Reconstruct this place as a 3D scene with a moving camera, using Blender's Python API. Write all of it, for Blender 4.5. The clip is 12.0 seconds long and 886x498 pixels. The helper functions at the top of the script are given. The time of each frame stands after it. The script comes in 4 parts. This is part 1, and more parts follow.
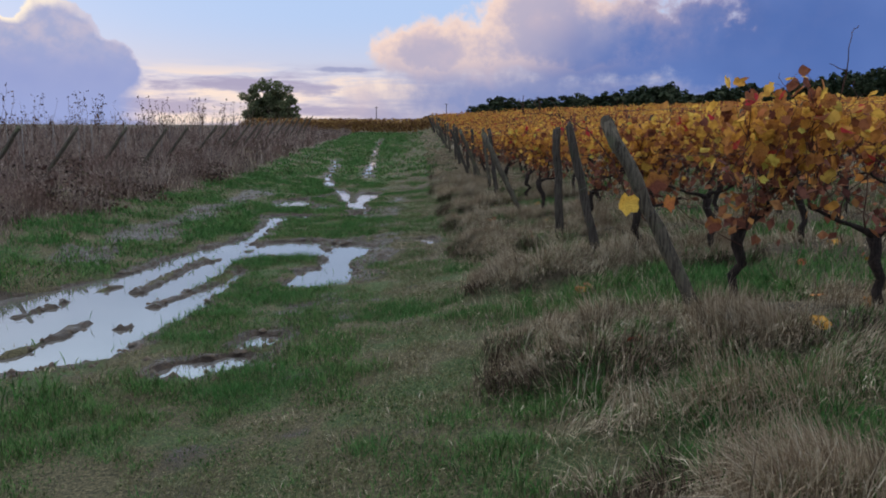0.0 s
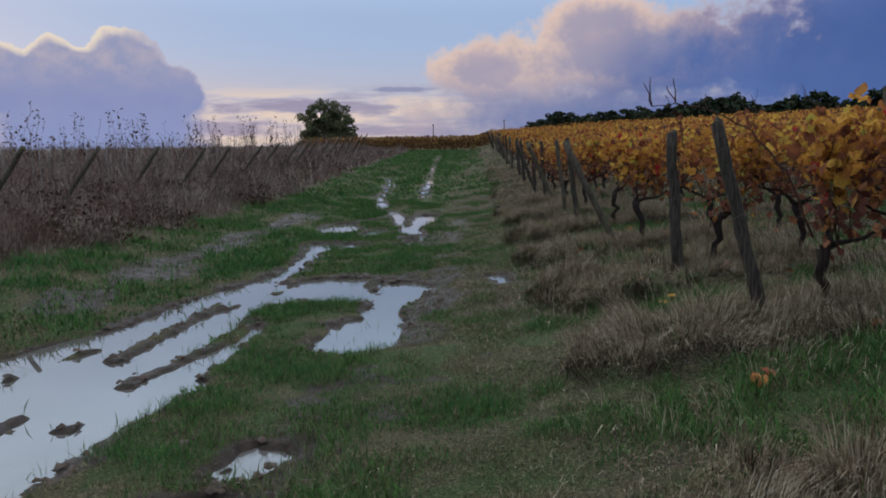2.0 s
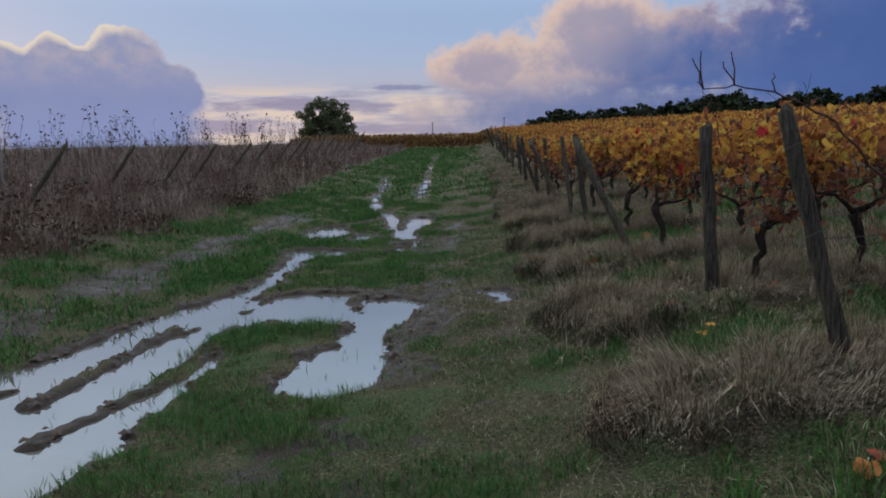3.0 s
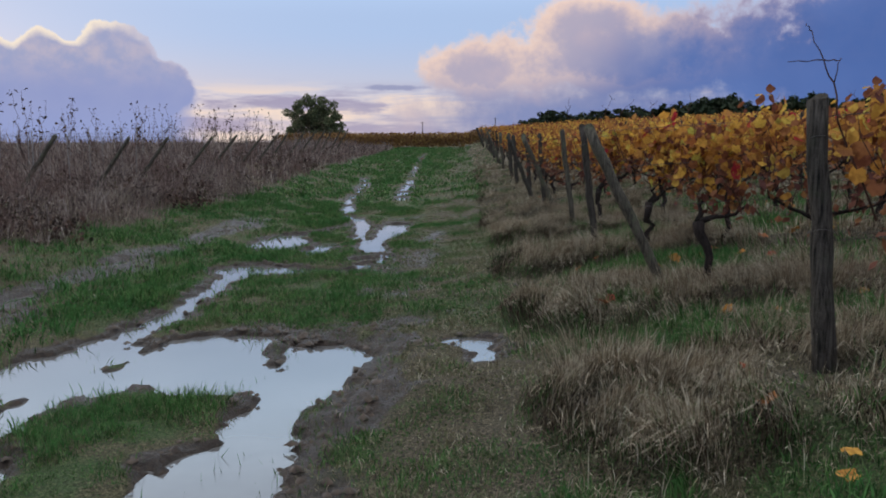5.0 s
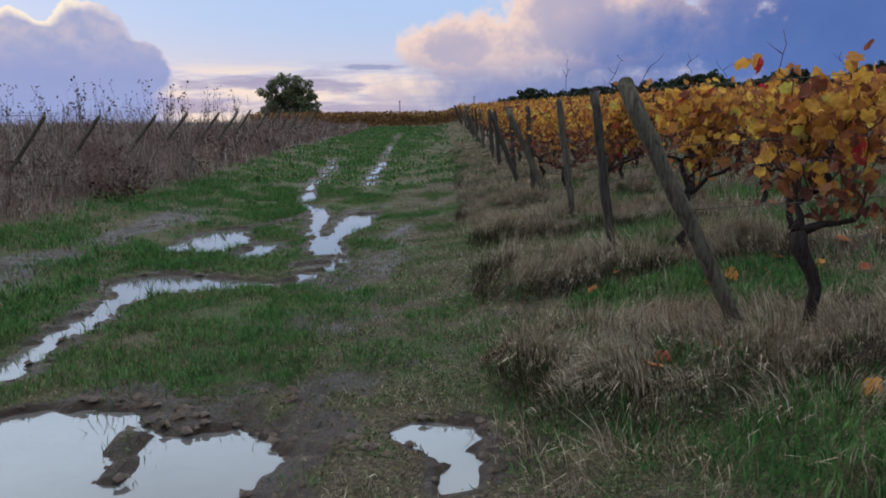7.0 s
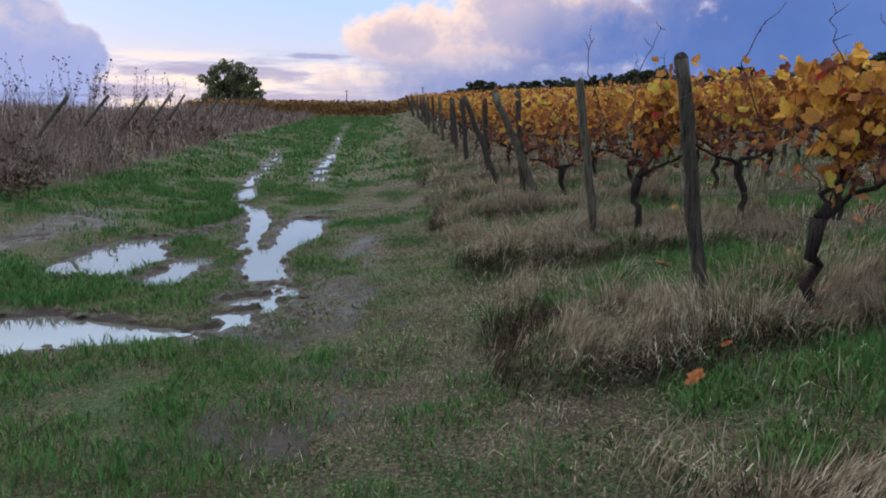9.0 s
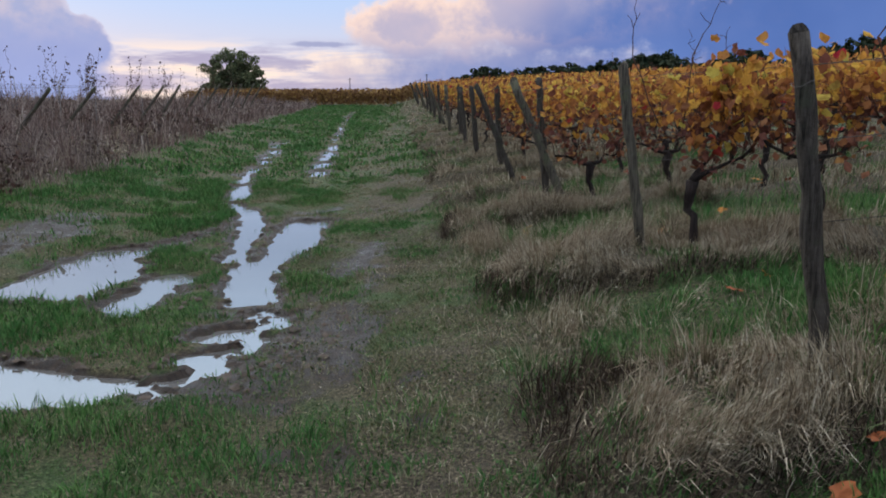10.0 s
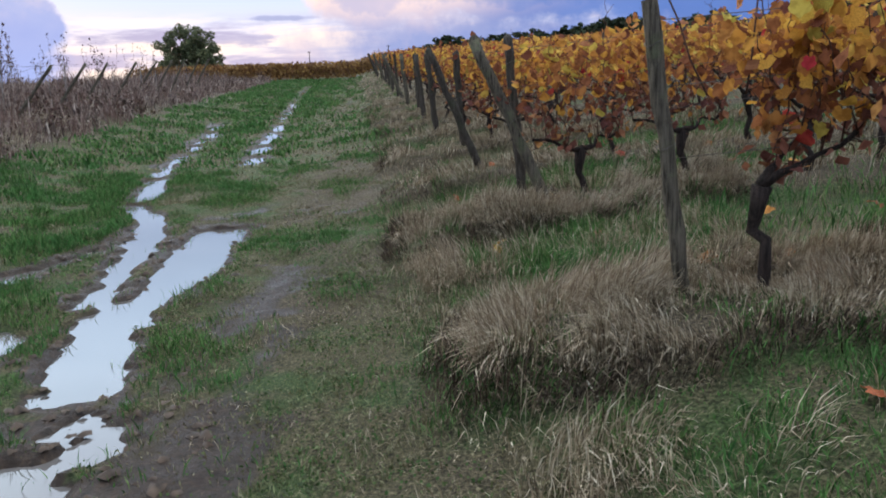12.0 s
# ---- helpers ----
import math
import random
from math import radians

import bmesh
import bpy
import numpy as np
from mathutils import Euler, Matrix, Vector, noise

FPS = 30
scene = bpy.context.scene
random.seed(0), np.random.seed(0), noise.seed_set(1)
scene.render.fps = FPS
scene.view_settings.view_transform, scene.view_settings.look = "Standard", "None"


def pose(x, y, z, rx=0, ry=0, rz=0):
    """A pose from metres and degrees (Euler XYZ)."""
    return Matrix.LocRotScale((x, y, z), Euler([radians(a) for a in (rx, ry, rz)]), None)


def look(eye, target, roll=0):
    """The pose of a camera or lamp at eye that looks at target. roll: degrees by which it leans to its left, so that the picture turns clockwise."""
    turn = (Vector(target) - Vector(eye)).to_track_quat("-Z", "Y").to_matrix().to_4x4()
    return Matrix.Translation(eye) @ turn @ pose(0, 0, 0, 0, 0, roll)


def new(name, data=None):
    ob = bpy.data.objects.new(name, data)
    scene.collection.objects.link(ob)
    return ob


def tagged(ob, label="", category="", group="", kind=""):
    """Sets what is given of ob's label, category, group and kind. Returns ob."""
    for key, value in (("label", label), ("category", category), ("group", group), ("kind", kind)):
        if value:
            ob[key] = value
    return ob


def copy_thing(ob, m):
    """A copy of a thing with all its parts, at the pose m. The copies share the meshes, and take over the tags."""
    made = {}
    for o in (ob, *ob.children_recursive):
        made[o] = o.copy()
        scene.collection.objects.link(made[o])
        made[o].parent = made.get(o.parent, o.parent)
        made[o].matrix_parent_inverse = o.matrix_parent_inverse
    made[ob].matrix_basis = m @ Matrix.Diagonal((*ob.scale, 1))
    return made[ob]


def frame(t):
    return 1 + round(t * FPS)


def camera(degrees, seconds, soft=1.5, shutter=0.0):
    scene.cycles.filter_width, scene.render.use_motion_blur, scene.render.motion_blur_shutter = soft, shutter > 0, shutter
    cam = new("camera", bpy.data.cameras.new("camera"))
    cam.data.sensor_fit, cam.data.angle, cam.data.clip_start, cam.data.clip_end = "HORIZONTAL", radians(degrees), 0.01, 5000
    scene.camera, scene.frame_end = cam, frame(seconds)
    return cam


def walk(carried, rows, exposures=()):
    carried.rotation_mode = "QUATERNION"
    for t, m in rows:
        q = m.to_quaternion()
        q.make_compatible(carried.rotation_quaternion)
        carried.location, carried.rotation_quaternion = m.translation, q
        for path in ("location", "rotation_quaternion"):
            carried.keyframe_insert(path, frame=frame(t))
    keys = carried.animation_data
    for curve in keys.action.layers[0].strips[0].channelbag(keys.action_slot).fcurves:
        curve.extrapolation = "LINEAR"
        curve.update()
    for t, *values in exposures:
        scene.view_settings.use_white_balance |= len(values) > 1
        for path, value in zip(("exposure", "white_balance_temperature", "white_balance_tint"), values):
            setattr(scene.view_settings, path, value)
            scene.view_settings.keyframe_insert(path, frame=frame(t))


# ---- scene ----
cam = camera(56.6, 12.0, soft=1.9)
METRES, EYE, TILT, LEAN, TURN = 16.5, 1.5, 0.0, -5.0, -1.3
ROWS = [
    (0.0, 0.0, 0.0, 0.0, -0.68, -8.19, 4.74),
    (0.5, -0.0066, 0.0373, -0.0008, 1.31, -7.9, 5.07),
    (1.0, -0.0091, 0.0796, -0.0002, 1.89, -6.86, 5.34),
    (1.5, -0.007, 0.1246, -0.0024, 2.55, -6.57, 5.59),
    (2.0, -0.0112, 0.1683, -0.0048, 3.27, -6.62, 5.82),
    (2.5, -0.0101, 0.2132, -0.0058, 3.28, -6.72, 5.93),
    (3.0, -0.011, 0.253, -0.0051, 3.26, -6.76, 5.92),
    (5.0, -0.0048, 0.4299, -0.0124, 2.65, -6.76, 5.11),
    (5.5, 0.0005, 0.4718, -0.0143, 0.48, -7.71, 5.08),
    (6.0, -0.0019, 0.5146, -0.0116, 0.39, -7.9, 5.17),
    (6.5, 0.0015, 0.5579, -0.013, 0.4, -8.0, 5.34),
    (7.0, -0.003, 0.5937, -0.0158, 1.19, -8.29, 5.52),
    (9.0, -0.0267, 0.7563, -0.0169, -2.53, -9.17, 4.44),
    (9.5, -0.0288, 0.7966, -0.0154, -2.53, -9.81, 4.6),
    (10.0, -0.0286, 0.8363, -0.0133, -2.26, -10.03, 5.06),
    (10.5, -0.02, 0.8759, -0.014, -2.43, -10.16, 6.0),
    (11.0, -0.0201, 0.9134, -0.0197, -2.32, -11.06, 6.99),
    (11.5, -0.0163, 0.9517, -0.0155, -3.27, -11.98, 7.0),
    (12.0, -0.0076, 0.9916, -0.0155, -4.7, -12.25, 6.82),
]
EXPOSURES = [(0.0, 0.12), (0.5, -0.28), (1.0, -0.2), (2.5, -0.3), (3.2, -0.32), (5.0, -0.03), (5.5, 0.12), (6.0, -0.11), (6.5, -0.05), (7.0, 0.09), (9.0, 0.37), (9.5, 0.42), (10.5, 0.09), (11.0, 0.37), (11.5, 0.62), (12.0, 0.6)]
walk(cam, [(t, pose(0, 0, EYE, TILT, LEAN, TURN) @ pose(METRES * x, METRES * y, METRES * z, 90 + pitch, roll, yaw)) for t, x, y, z, yaw, pitch, roll in ROWS], EXPOSURES)

# ---- light ----
SUN_AZ, SUN_EL = -38.0, 4.0
sun = new("sun", bpy.data.lights.new("sun", "SUN"))
sun.data.energy, sun.data.angle, sun.data.color = 0.5, radians(14), (1.0, 0.80, 0.66)
_sd = Vector((math.sin(radians(SUN_AZ)) * math.cos(radians(SUN_EL)), math.cos(radians(SUN_AZ)) * math.cos(radians(SUN_EL)), math.sin(radians(SUN_EL))))
sun.matrix_world = look(_sd * 60, (0, 0, 0))


class Net:
    """A small hand for wiring node trees."""

    def __init__(self, tree):
        self.t, self.n, self.l = tree, tree.nodes, tree.links

    def put(self, sock, v):
        if hasattr(v, "is_output"):
            self.l.new(v, sock)
        elif v is not None:
            sock.default_value = v

    def add(self, kind, out=0, ins=(), **props):
        node = self.n.new(kind)
        for k, v in props.items():
            setattr(node, k, v)
        for k, v in (ins.items() if isinstance(ins, dict) else enumerate(ins)):
            self.put(node.inputs[k], v)
        return node.outputs[out]

    def m(self, op, a, b=None, c=None):
        return self.add("ShaderNodeMath", 0, [a, b, c], operation=op)

    def step(self, v, lo, hi, a=0.0, b=1.0):
        return self.add("ShaderNodeMapRange", 0, [v, lo, hi, a, b], interpolation_type="SMOOTHSTEP")

    def mix(self, f, a, b, blend="MIX"):
        node = self.n.new("ShaderNodeMix")
        node.data_type, node.blend_type = "RGBA", blend
        for i, v in ((0, f), (6, a), (7, b)):
            if isinstance(v, tuple) and len(v) == 3:
                v = (*v, 1.0)
            self.put(node.inputs[i], v)
        return node.outputs[2]

    def noise(self, vec, scale, detail=4.0, rough=0.55, out=0, distortion=0.0):
        return self.add("ShaderNodeTexNoise", out, {"Vector": vec, "Scale": scale, "Detail": detail, "Roughness": rough, "Distortion": distortion})

    def ramp(self, f, stops):
        node = self.n.new("ShaderNodeValToRGB")
        self.put(node.inputs[0], f)
        els = node.color_ramp.elements
        while len(els) < len(stops):
            els.new(0.5)
        for e, (p, c) in zip(els, stops):
            e.position, e.color = p, (*c, 1.0)
        return node.outputs[0]


def srgb(r, g, b):
    return tuple(((c / 255 + 0.055) / 1.055) ** 2.4 if c > 10 else c / 255 / 12.92 for c in (r, g, b))


world = bpy.data.worlds.new("evening_sky")
scene.world = world
world.use_nodes = True
W = Net(world.node_tree)
W.n.clear()
STRENGTH = 0.1


def sky_tone(r, g, b, k=1.0):
    return tuple(c * k / STRENGTH for c in srgb(r, g, b))


_d = W.add("ShaderNodeTexCoord", "Generated")
_sep = W.n.new("ShaderNodeSeparateXYZ")
W.l.new(_d, _sep.inputs[0])
_x, _y, _z = _sep.outputs
AZ = W.m("MULTIPLY", W.m("ARCTAN2", _x, _y), 57.2958)
EL = W.m("MULTIPLY", W.m("ARCSINE", _z), 57.2958)
# billows: soft large ones and finer puffs, in degrees of azimuth and height
_av = W.add("ShaderNodeCombineXYZ", 0, [AZ, EL, 0.0])
_n1 = W.m("SUBTRACT", W.noise(_av, 0.22, 5.0, 0.55), 0.5)
_n2 = W.m("SUBTRACT", W.noise(_av, 0.75, 4.0, 0.6), 0.5)
_n4 = W.m("SUBTRACT", W.noise(_av, 1.9, 4.0, 0.6), 0.5)
_warp = W.add("ShaderNodeVectorMath", 0, [_av, W.noise(_av, 0.6, 3.0, 0.5, 1)], operation="ADD")
_puff = W.m("SUBTRACT", 0.42, W.add("ShaderNodeTexVoronoi", "Distance", {"Vector": _warp, "Scale": 0.42, "Detail": 2.0, "Roughness": 0.5, "Smoothness": 0.35}, feature="SMOOTH_F1"))
_stretch = W.add("ShaderNodeCombineXYZ", 0, [W.m("MULTIPLY", AZ, 0.13), W.m("MULTIPLY", EL, 0.9), 3.7])
_n3 = W.noise(_stretch, 1.0, 5.0, 0.6)
_soft = W.noise(_av, 0.09, 3.0, 0.5)


def blob(az, el, raz, rel):
    """A field that is 1 at the middle of an ellipse of sky and 0 on its rim."""
    a = W.m("DIVIDE", W.m("SUBTRACT", AZ, az), raz)
    b = W.m("DIVIDE", W.m("SUBTRACT", EL, el), rel)
    return W.m("SUBTRACT", 1.0, W.m("SQRT", W.m("ADD", W.m("MULTIPLY", a, a), W.m("MULTIPLY", b, b))))


def union(*fs, soft=0.10):
    out = fs[0]
    for f in fs[1:]:
        out = W.m("SMOOTH_MAX", out, f, soft)
    return out


def ruffled(f, a, b):
    return W.m("ADD", f, W.m("ADD", W.m("ADD", W.m("MULTIPLY", _n1, a), W.m("MULTIPLY", _n2, b)), W.m("MULTIPLY", _n4, b * 0.6)))


nishita = W.add("ShaderNodeTexSky", 0, sky_type="NISHITA", sun_disc=False, sun_elevation=radians(SUN_EL), sun_rotation=radians(SUN_AZ), altitude=100.0, air_density=1.0, dust_density=1.5)
# thin high veil over the clear part, pale blue overhead and cream near the horizon
veil = W.mix(W.step(EL, 0.5, 8.0), sky_tone(214, 204, 214), sky_tone(176, 202, 243))
veil = W.mix(W.step(EL, 10.0, 40.0), veil, sky_tone(210, 214, 226))
veil = W.mix(W.m("MULTIPLY", W.step(W.m("ABSOLUTE", AZ), 60.0, 130.0), 0.8), veil, sky_tone(116, 130, 168))
clear = W.mix(0.9, nishita, veil)
# grey streaks low over the horizon, with lit rims between them
_low = W.step(EL, 4.8, 3.2)
_band = W.m("ADD", W.m("ADD", blob(-9.5, 2.75, 9.5, 0.75), W.m("MULTIPLY", _n2, 1.3)), W.m("MULTIPLY", W.m("SUBTRACT", _n3, 0.5), 3.6))
_thin = W.m("ADD", blob(-4.6, 4.1, 2.6, 0.22), W.m("MULTIPLY", _n2, 1.5))
sky = W.mix(W.m("MULTIPLY", W.step(_n3, 0.52, 0.36), _low), clear, sky_tone(244, 222, 208))
sky = W.mix(W.m("MULTIPLY", W.m("MULTIPLY", W.step(_n3, 0.47, 0.60), _low), 0.72), sky, sky_tone(158, 150, 182))
sky = W.mix(W.step(_band, 0.0, 0.7, 0.0, 0.75), sky, sky_tone(168, 160, 186))
sky = W.mix(W.step(_thin, 0.0, 0.5, 0.0, 0.7), sky, sky_tone(140, 146, 184))
# the wide cloud bank to the north-east, with a lit billowing edge
bank = ruffled(union(blob(10.5, 6.0, 12.0, 3.9), blob(1.2, 5.2, 5.4, 2.5), blob(8.2, 8.2, 5.0, 2.2), blob(34.0, 4.0, 28.0, 9.5), blob(6.8, 1.8, 14.0, 3.3), soft=0.45), 0.55, 0.34)
bank = W.m("ADD", bank, W.m("MULTIPLY", _puff, 0.16))
_bm = W.step(bank, W.step(EL, 2.0, 5.0, -0.12, 0.04), W.step(EL, 2.0, 5.5, 0.62, 0.28))
_depth = W.step(W.m("ADD", bank, W.m("MULTIPLY", _n2, 0.3)), 0.06, 0.68)
_depth = W.m("MAXIMUM", _depth, W.step(W.m("ADD", EL, W.m("MULTIPLY", _n1, 3.0)), 6.4, 3.4, 0.0, 0.95))
_tilt = W.m("SUBTRACT", AZ, W.m("MULTIPLY", W.m("SUBTRACT", EL, 5.5), 1.25))
_shade = W.step(W.m("ADD", _tilt, W.m("MULTIPLY", _n1, 12.0)), 3.0, 18.0)
_body = W.mix(_shade, sky_tone(180, 172, 192), sky_tone(90, 116, 176))
_body = W.mix(W.m("MULTIPLY", W.step(EL, 4.6, 2.6), W.step(AZ, -7.0, 2.0)), _body, sky_tone(136, 146, 188))
_edge = W.mix(_shade, sky_tone(247, 216, 198), sky_tone(190, 172, 188))
_bank = W.mix(_depth, _edge, _body)
_bank = W.mix(W.m("MULTIPLY", W.step(_n1, -0.02, 0.22, 0.0, 0.45), W.step(_tilt, 13.0, 3.0)), _bank, sky_tone(222, 196, 196))
_bank = W.mix(W.m("MULTIPLY", W.step(_tilt, 7.0, 21.0, 0.0, 0.95), W.step(bank, 0.06, 0.34)), _bank, W.mix(W.step(_soft, 0.3, 0.7), sky_tone(76, 104, 166), sky_tone(94, 121, 182)))
sky = W.mix(_bm, sky, _bank)
# the tall cloud to the north-west
tower = ruffled(union(blob(-22.7, 5.5, 3.0, 2.7), blob(-26.9, 5.3, 2.0, 2.3), blob(-30.5, 4.6, 3.8, 2.5), blob(-20.8, 3.6, 3.3, 2.6), blob(-24.5, 1.0, 8.0, 5.0), blob(-37.0, 2.0, 9.0, 5.4), blob(-25.2, 5.0, 3.0, 1.9), soft=0.2), 0.20, 0.24)
tower = W.m("ADD", tower, W.m("MULTIPLY", W.m("MULTIPLY", _puff, 0.16), W.step(EL, 2.0, 5.0)))
_tm = W.step(tower, 0.0, W.step(EL, 1.0, 5.0, 0.45, 0.07))
_west = W.step(W.m("ADD", AZ, W.m("MULTIPLY", _n1, 4.0)), -20.3, -23.2)
_rim = W.step(W.m("ADD", tower, W.m("MULTIPLY", _n2, -0.14)), 0.03, W.step(EL, 5.0, 7.0, 0.14, 0.30))
_tower = W.mix(W.step(EL, 6.4, 3.2), W.mix(W.step(_n2, -0.15, 0.2), sky_tone(160, 166, 200), sky_tone(190, 182, 200)), sky_tone(146, 156, 202))
_tower = W.mix(W.step(_n1, -0.12, 0.25, 0.0, 0.4), _tower, sky_tone(164, 170, 206))
_tower = W.mix(W.step(EL, 3.6, 0.6, 0.0, 0.9), _tower, sky_tone(150, 162, 208))
_tower = W.mix(_rim, W.mix(_west, sky_tone(196, 192, 212), sky_tone(252, 236, 216)), _tower)
sky = W.mix(_tm, sky, _tower)
# scattered cloud over the rest of the sky
_far = W.m("MULTIPLY", W.step(W.noise(_d, 2.2, 5.0, 0.55), 0.48, 0.66), W.step(EL, 16.0, 30.0))
sky = W.mix(W.m("MULTIPLY", _far, 0.55), sky, sky_tone(150, 156, 190))
# land haze below the horizon
sky = W.mix(W.step(EL, -0.5, -3.0), sky, sky_tone(70, 70, 66))
# the sky opens and brightens overhead
sky = W.mix(W.step(EL, 8.5, 21.0), sky, W.mix(1.0, sky, (2.95, 3.02, 2.72), "MULTIPLY"))
_bg = W.n.new("ShaderNodeBackground")
W.l.new(sky, _bg.inputs[0])
_bg.inputs[1].default_value = STRENGTH
W.l.new(_bg.outputs[0], W.n.new("ShaderNodeOutputWorld").inputs[0])

# ---- materials ----


def material(name, rough=0.8, spec=0.3):
    mat = bpy.data.materials.new(name)
    mat.use_nodes = True
    net = Net(mat.node_tree)
    b = net.n["Principled BSDF"]
    b.inputs["Roughness"].default_value = rough
    b.inputs["Specular IOR Level"].default_value = spec
    return mat, net, b


def bump(net, b, height, strength=0.4, dist=0.01):
    net.put(b.inputs["Normal"], net.add("ShaderNodeBump", 0, {"Strength": strength, "Distance": dist, "Height": height}))


def ground_material():
    mat, n, b = material("soil_and_turf", 0.9, 0.2)
    p = n.add("ShaderNodeTexCoord", "Object")
    mud = n.add("ShaderNodeAttribute", 2, attribute_name="mud")
    dry = n.add("ShaderNodeAttribute", 2, attribute_name="dry")
    fine = n.noise(p, 48.0, 8.0, 0.75)
    mid = n.noise(p, 3.0, 5.0, 0.6)
    turf = n.ramp(fine, [(0.36, (0.012, 0.012, 0.006)), (0.52, (0.092, 0.080, 0.043)), (0.66, (0.22, 0.185, 0.105))])
    turf = n.mix(n.step(n.noise(p, 1.4, 5.0, 0.6), 0.46, 0.60, 0.0, 0.75), turf, n.ramp(fine, [(0.36, (0.010, 0.020, 0.006)), (0.52, (0.045, 0.085, 0.024)), (0.66, (0.11, 0.16, 0.055))]))
    straw = n.ramp(fine, [(0.36, (0.008, 0.006, 0.004)), (0.52, (0.085, 0.067, 0.042)), (0.66, (0.27, 0.215, 0.14))])
    soil = n.ramp(n.noise(p, 22.0, 8.0, 0.75), [(0.3, (0.009, 0.0055, 0.004)), (0.55, (0.040, 0.024, 0.015)), (0.78, (0.135, 0.084, 0.052))])
    c = n.mix(n.step(n.m("ADD", dry, n.m("MULTIPLY", n.m("SUBTRACT", mid, 0.5), 1.2)), 0.3, 0.7), turf, straw)
    mf = n.step(n.m("ADD", mud, n.m("MULTIPLY", n.m("SUBTRACT", mid, 0.5), 0.8)), 0.35, 0.7)
    n.put(b.inputs["Base Color"], n.mix(mf, c, soil))
    n.put(b.inputs["Roughness"], n.m("SUBTRACT", 0.92, n.m("MULTIPLY", mf, n.m("MULTIPLY", n.noise(p, 7.0, 4.0, 0.6), 0.75))))
    n.put(b.inputs["Specular IOR Level"], n.m("ADD", 0.15, n.m("MULTIPLY", mf, 0.08)))
    bump(n, b, n.m("ADD", fine, mid), 0.9, 0.03)
    return mat


def water_material():
    mat, n, b = material("muddy_water", 0.015, 0.5)
    p = n.add("ShaderNodeTexCoord", "Object")
    n.put(b.inputs["Base Color"], n.ramp(n.noise(p, 1.3, 3.0), [(0.3, (0.075, 0.068, 0.062)), (0.7, (0.115, 0.105, 0.098))]))
    b.inputs["IOR"].default_value = 1.65
    bump(n, b, n.noise(p, 2.5, 2.0), 0.03, 0.01)
    return mat


def blade_material(name, stops, patch, patch_amount, island=True, thin=0.12):
    """Blades or leaves: their colour varies piece by piece and in patches."""
    mat, n, b = material(name, 0.75, 0.06)
    r = n.add("ShaderNodeNewGeometry", "Random Per Island") if island else n.add("ShaderNodeObjectInfo", "Random")
    p = n.add("ShaderNodeTexCoord", "Object")
    c = n.ramp(r, stops)
    pf = n.step(n.noise(p, 0.9, 4.0), 0.42, 0.62, 0.0, patch_amount)
    c = n.mix(pf, c, patch)
    c = n.mix(n.step(n.noise(p, 16.0, 3.0), 0.35, 0.6), n.mix(1.0, c, (0.58, 0.52, 0.50), "MULTIPLY"), c)
    n.put(b.inputs["Base Color"], c)
    t = n.n.new("ShaderNodeBsdfTranslucent")
    n.l.new(c, t.inputs[0])
    mx = n.n.new("ShaderNodeMixShader")
    mx.inputs[0].default_value = thin
    n.l.new(b.outputs[0], mx.inputs[1])
    n.l.new(t.outputs[0], mx.inputs[2])
    n.l.new(mx.outputs[0], n.n["Material Output"].inputs[0])
    return mat


def wood_material(name, dark, light, lichen):
    """Weathered wood with long cracks and lichen."""
    mat, n, b = material(name, 0.9, 0.08)
    p = n.add("ShaderNodeTexCoord", "Object")
    long = n.add("ShaderNodeMapping", 0, {"Vector": p, "Scale": (34.0, 34.0, 2.2)})
    g = n.noise(long, 2.0, 6.0, 0.65, distortion=0.08)
    c = n.ramp(g, [(0.32, dark), (0.62, light)])
    blot = n.step(n.noise(p, 6.0, 5.0, 0.65), 0.52, 0.68, 0.0, 0.75)
    c = n.mix(blot, c, lichen)
    n.put(b.inputs["Base Color"], c)
    bump(n, b, n.m("ADD", g, n.noise(p, 40.0, 3.0)), 0.7, 0.012)
    return mat


M_GROUND, M_WATER = ground_material(), water_material()
M_GREEN = blade_material("green_grass", [(0.0, (0.022, 0.055, 0.014)), (0.4, (0.072, 0.170, 0.042)), (0.8, (0.130, 0.245, 0.072)), (1.0, (0.21, 0.25, 0.11))], (0.052, 0.160, 0.044), 0.55)
M_MIXED = blade_material("short_worn_grass", [(0.0, (0.095, 0.080, 0.040)), (0.4, (0.200, 0.190, 0.098)), (0.75, (0.29, 0.25, 0.155)), (1.0, (0.36, 0.31, 0.21))], (0.130, 0.190, 0.074), 0.55)
M_HERB = blade_material("herbs", [(0.0, (0.035, 0.070, 0.022)), (0.6, (0.080, 0.135, 0.045)), (1.0, (0.14, 0.16, 0.065))], (0.06, 0.11, 0.035), 0.5)
M_DRY = blade_material("dry_grass", [(0.0, (0.050, 0.036, 0.023)), (0.35, (0.31, 0.255, 0.17)), (0.8, (0.58, 0.49, 0.35)), (1.0, (0.76, 0.68, 0.52))], (0.33, 0.25, 0.165), 0.5)
# thatch for the strip sides; the shade there is put into its dark colour
M_THATCH_SHADED = blade_material("shaded_thatch", [(0.0, (0.020, 0.014, 0.010)), (0.5, (0.090, 0.064, 0.044)), (1.0, (0.26, 0.20, 0.14))], (0.055, 0.038, 0.027), 0.6)
M_WEED = blade_material("brown_weeds", [(0.0, (0.055, 0.042, 0.037)), (0.4, (0.190, 0.145, 0.120)), (0.8, (0.37, 0.29, 0.24)), (1.0, (0.52, 0.43, 0.35))], (0.17, 0.10, 0.078), 0.7)
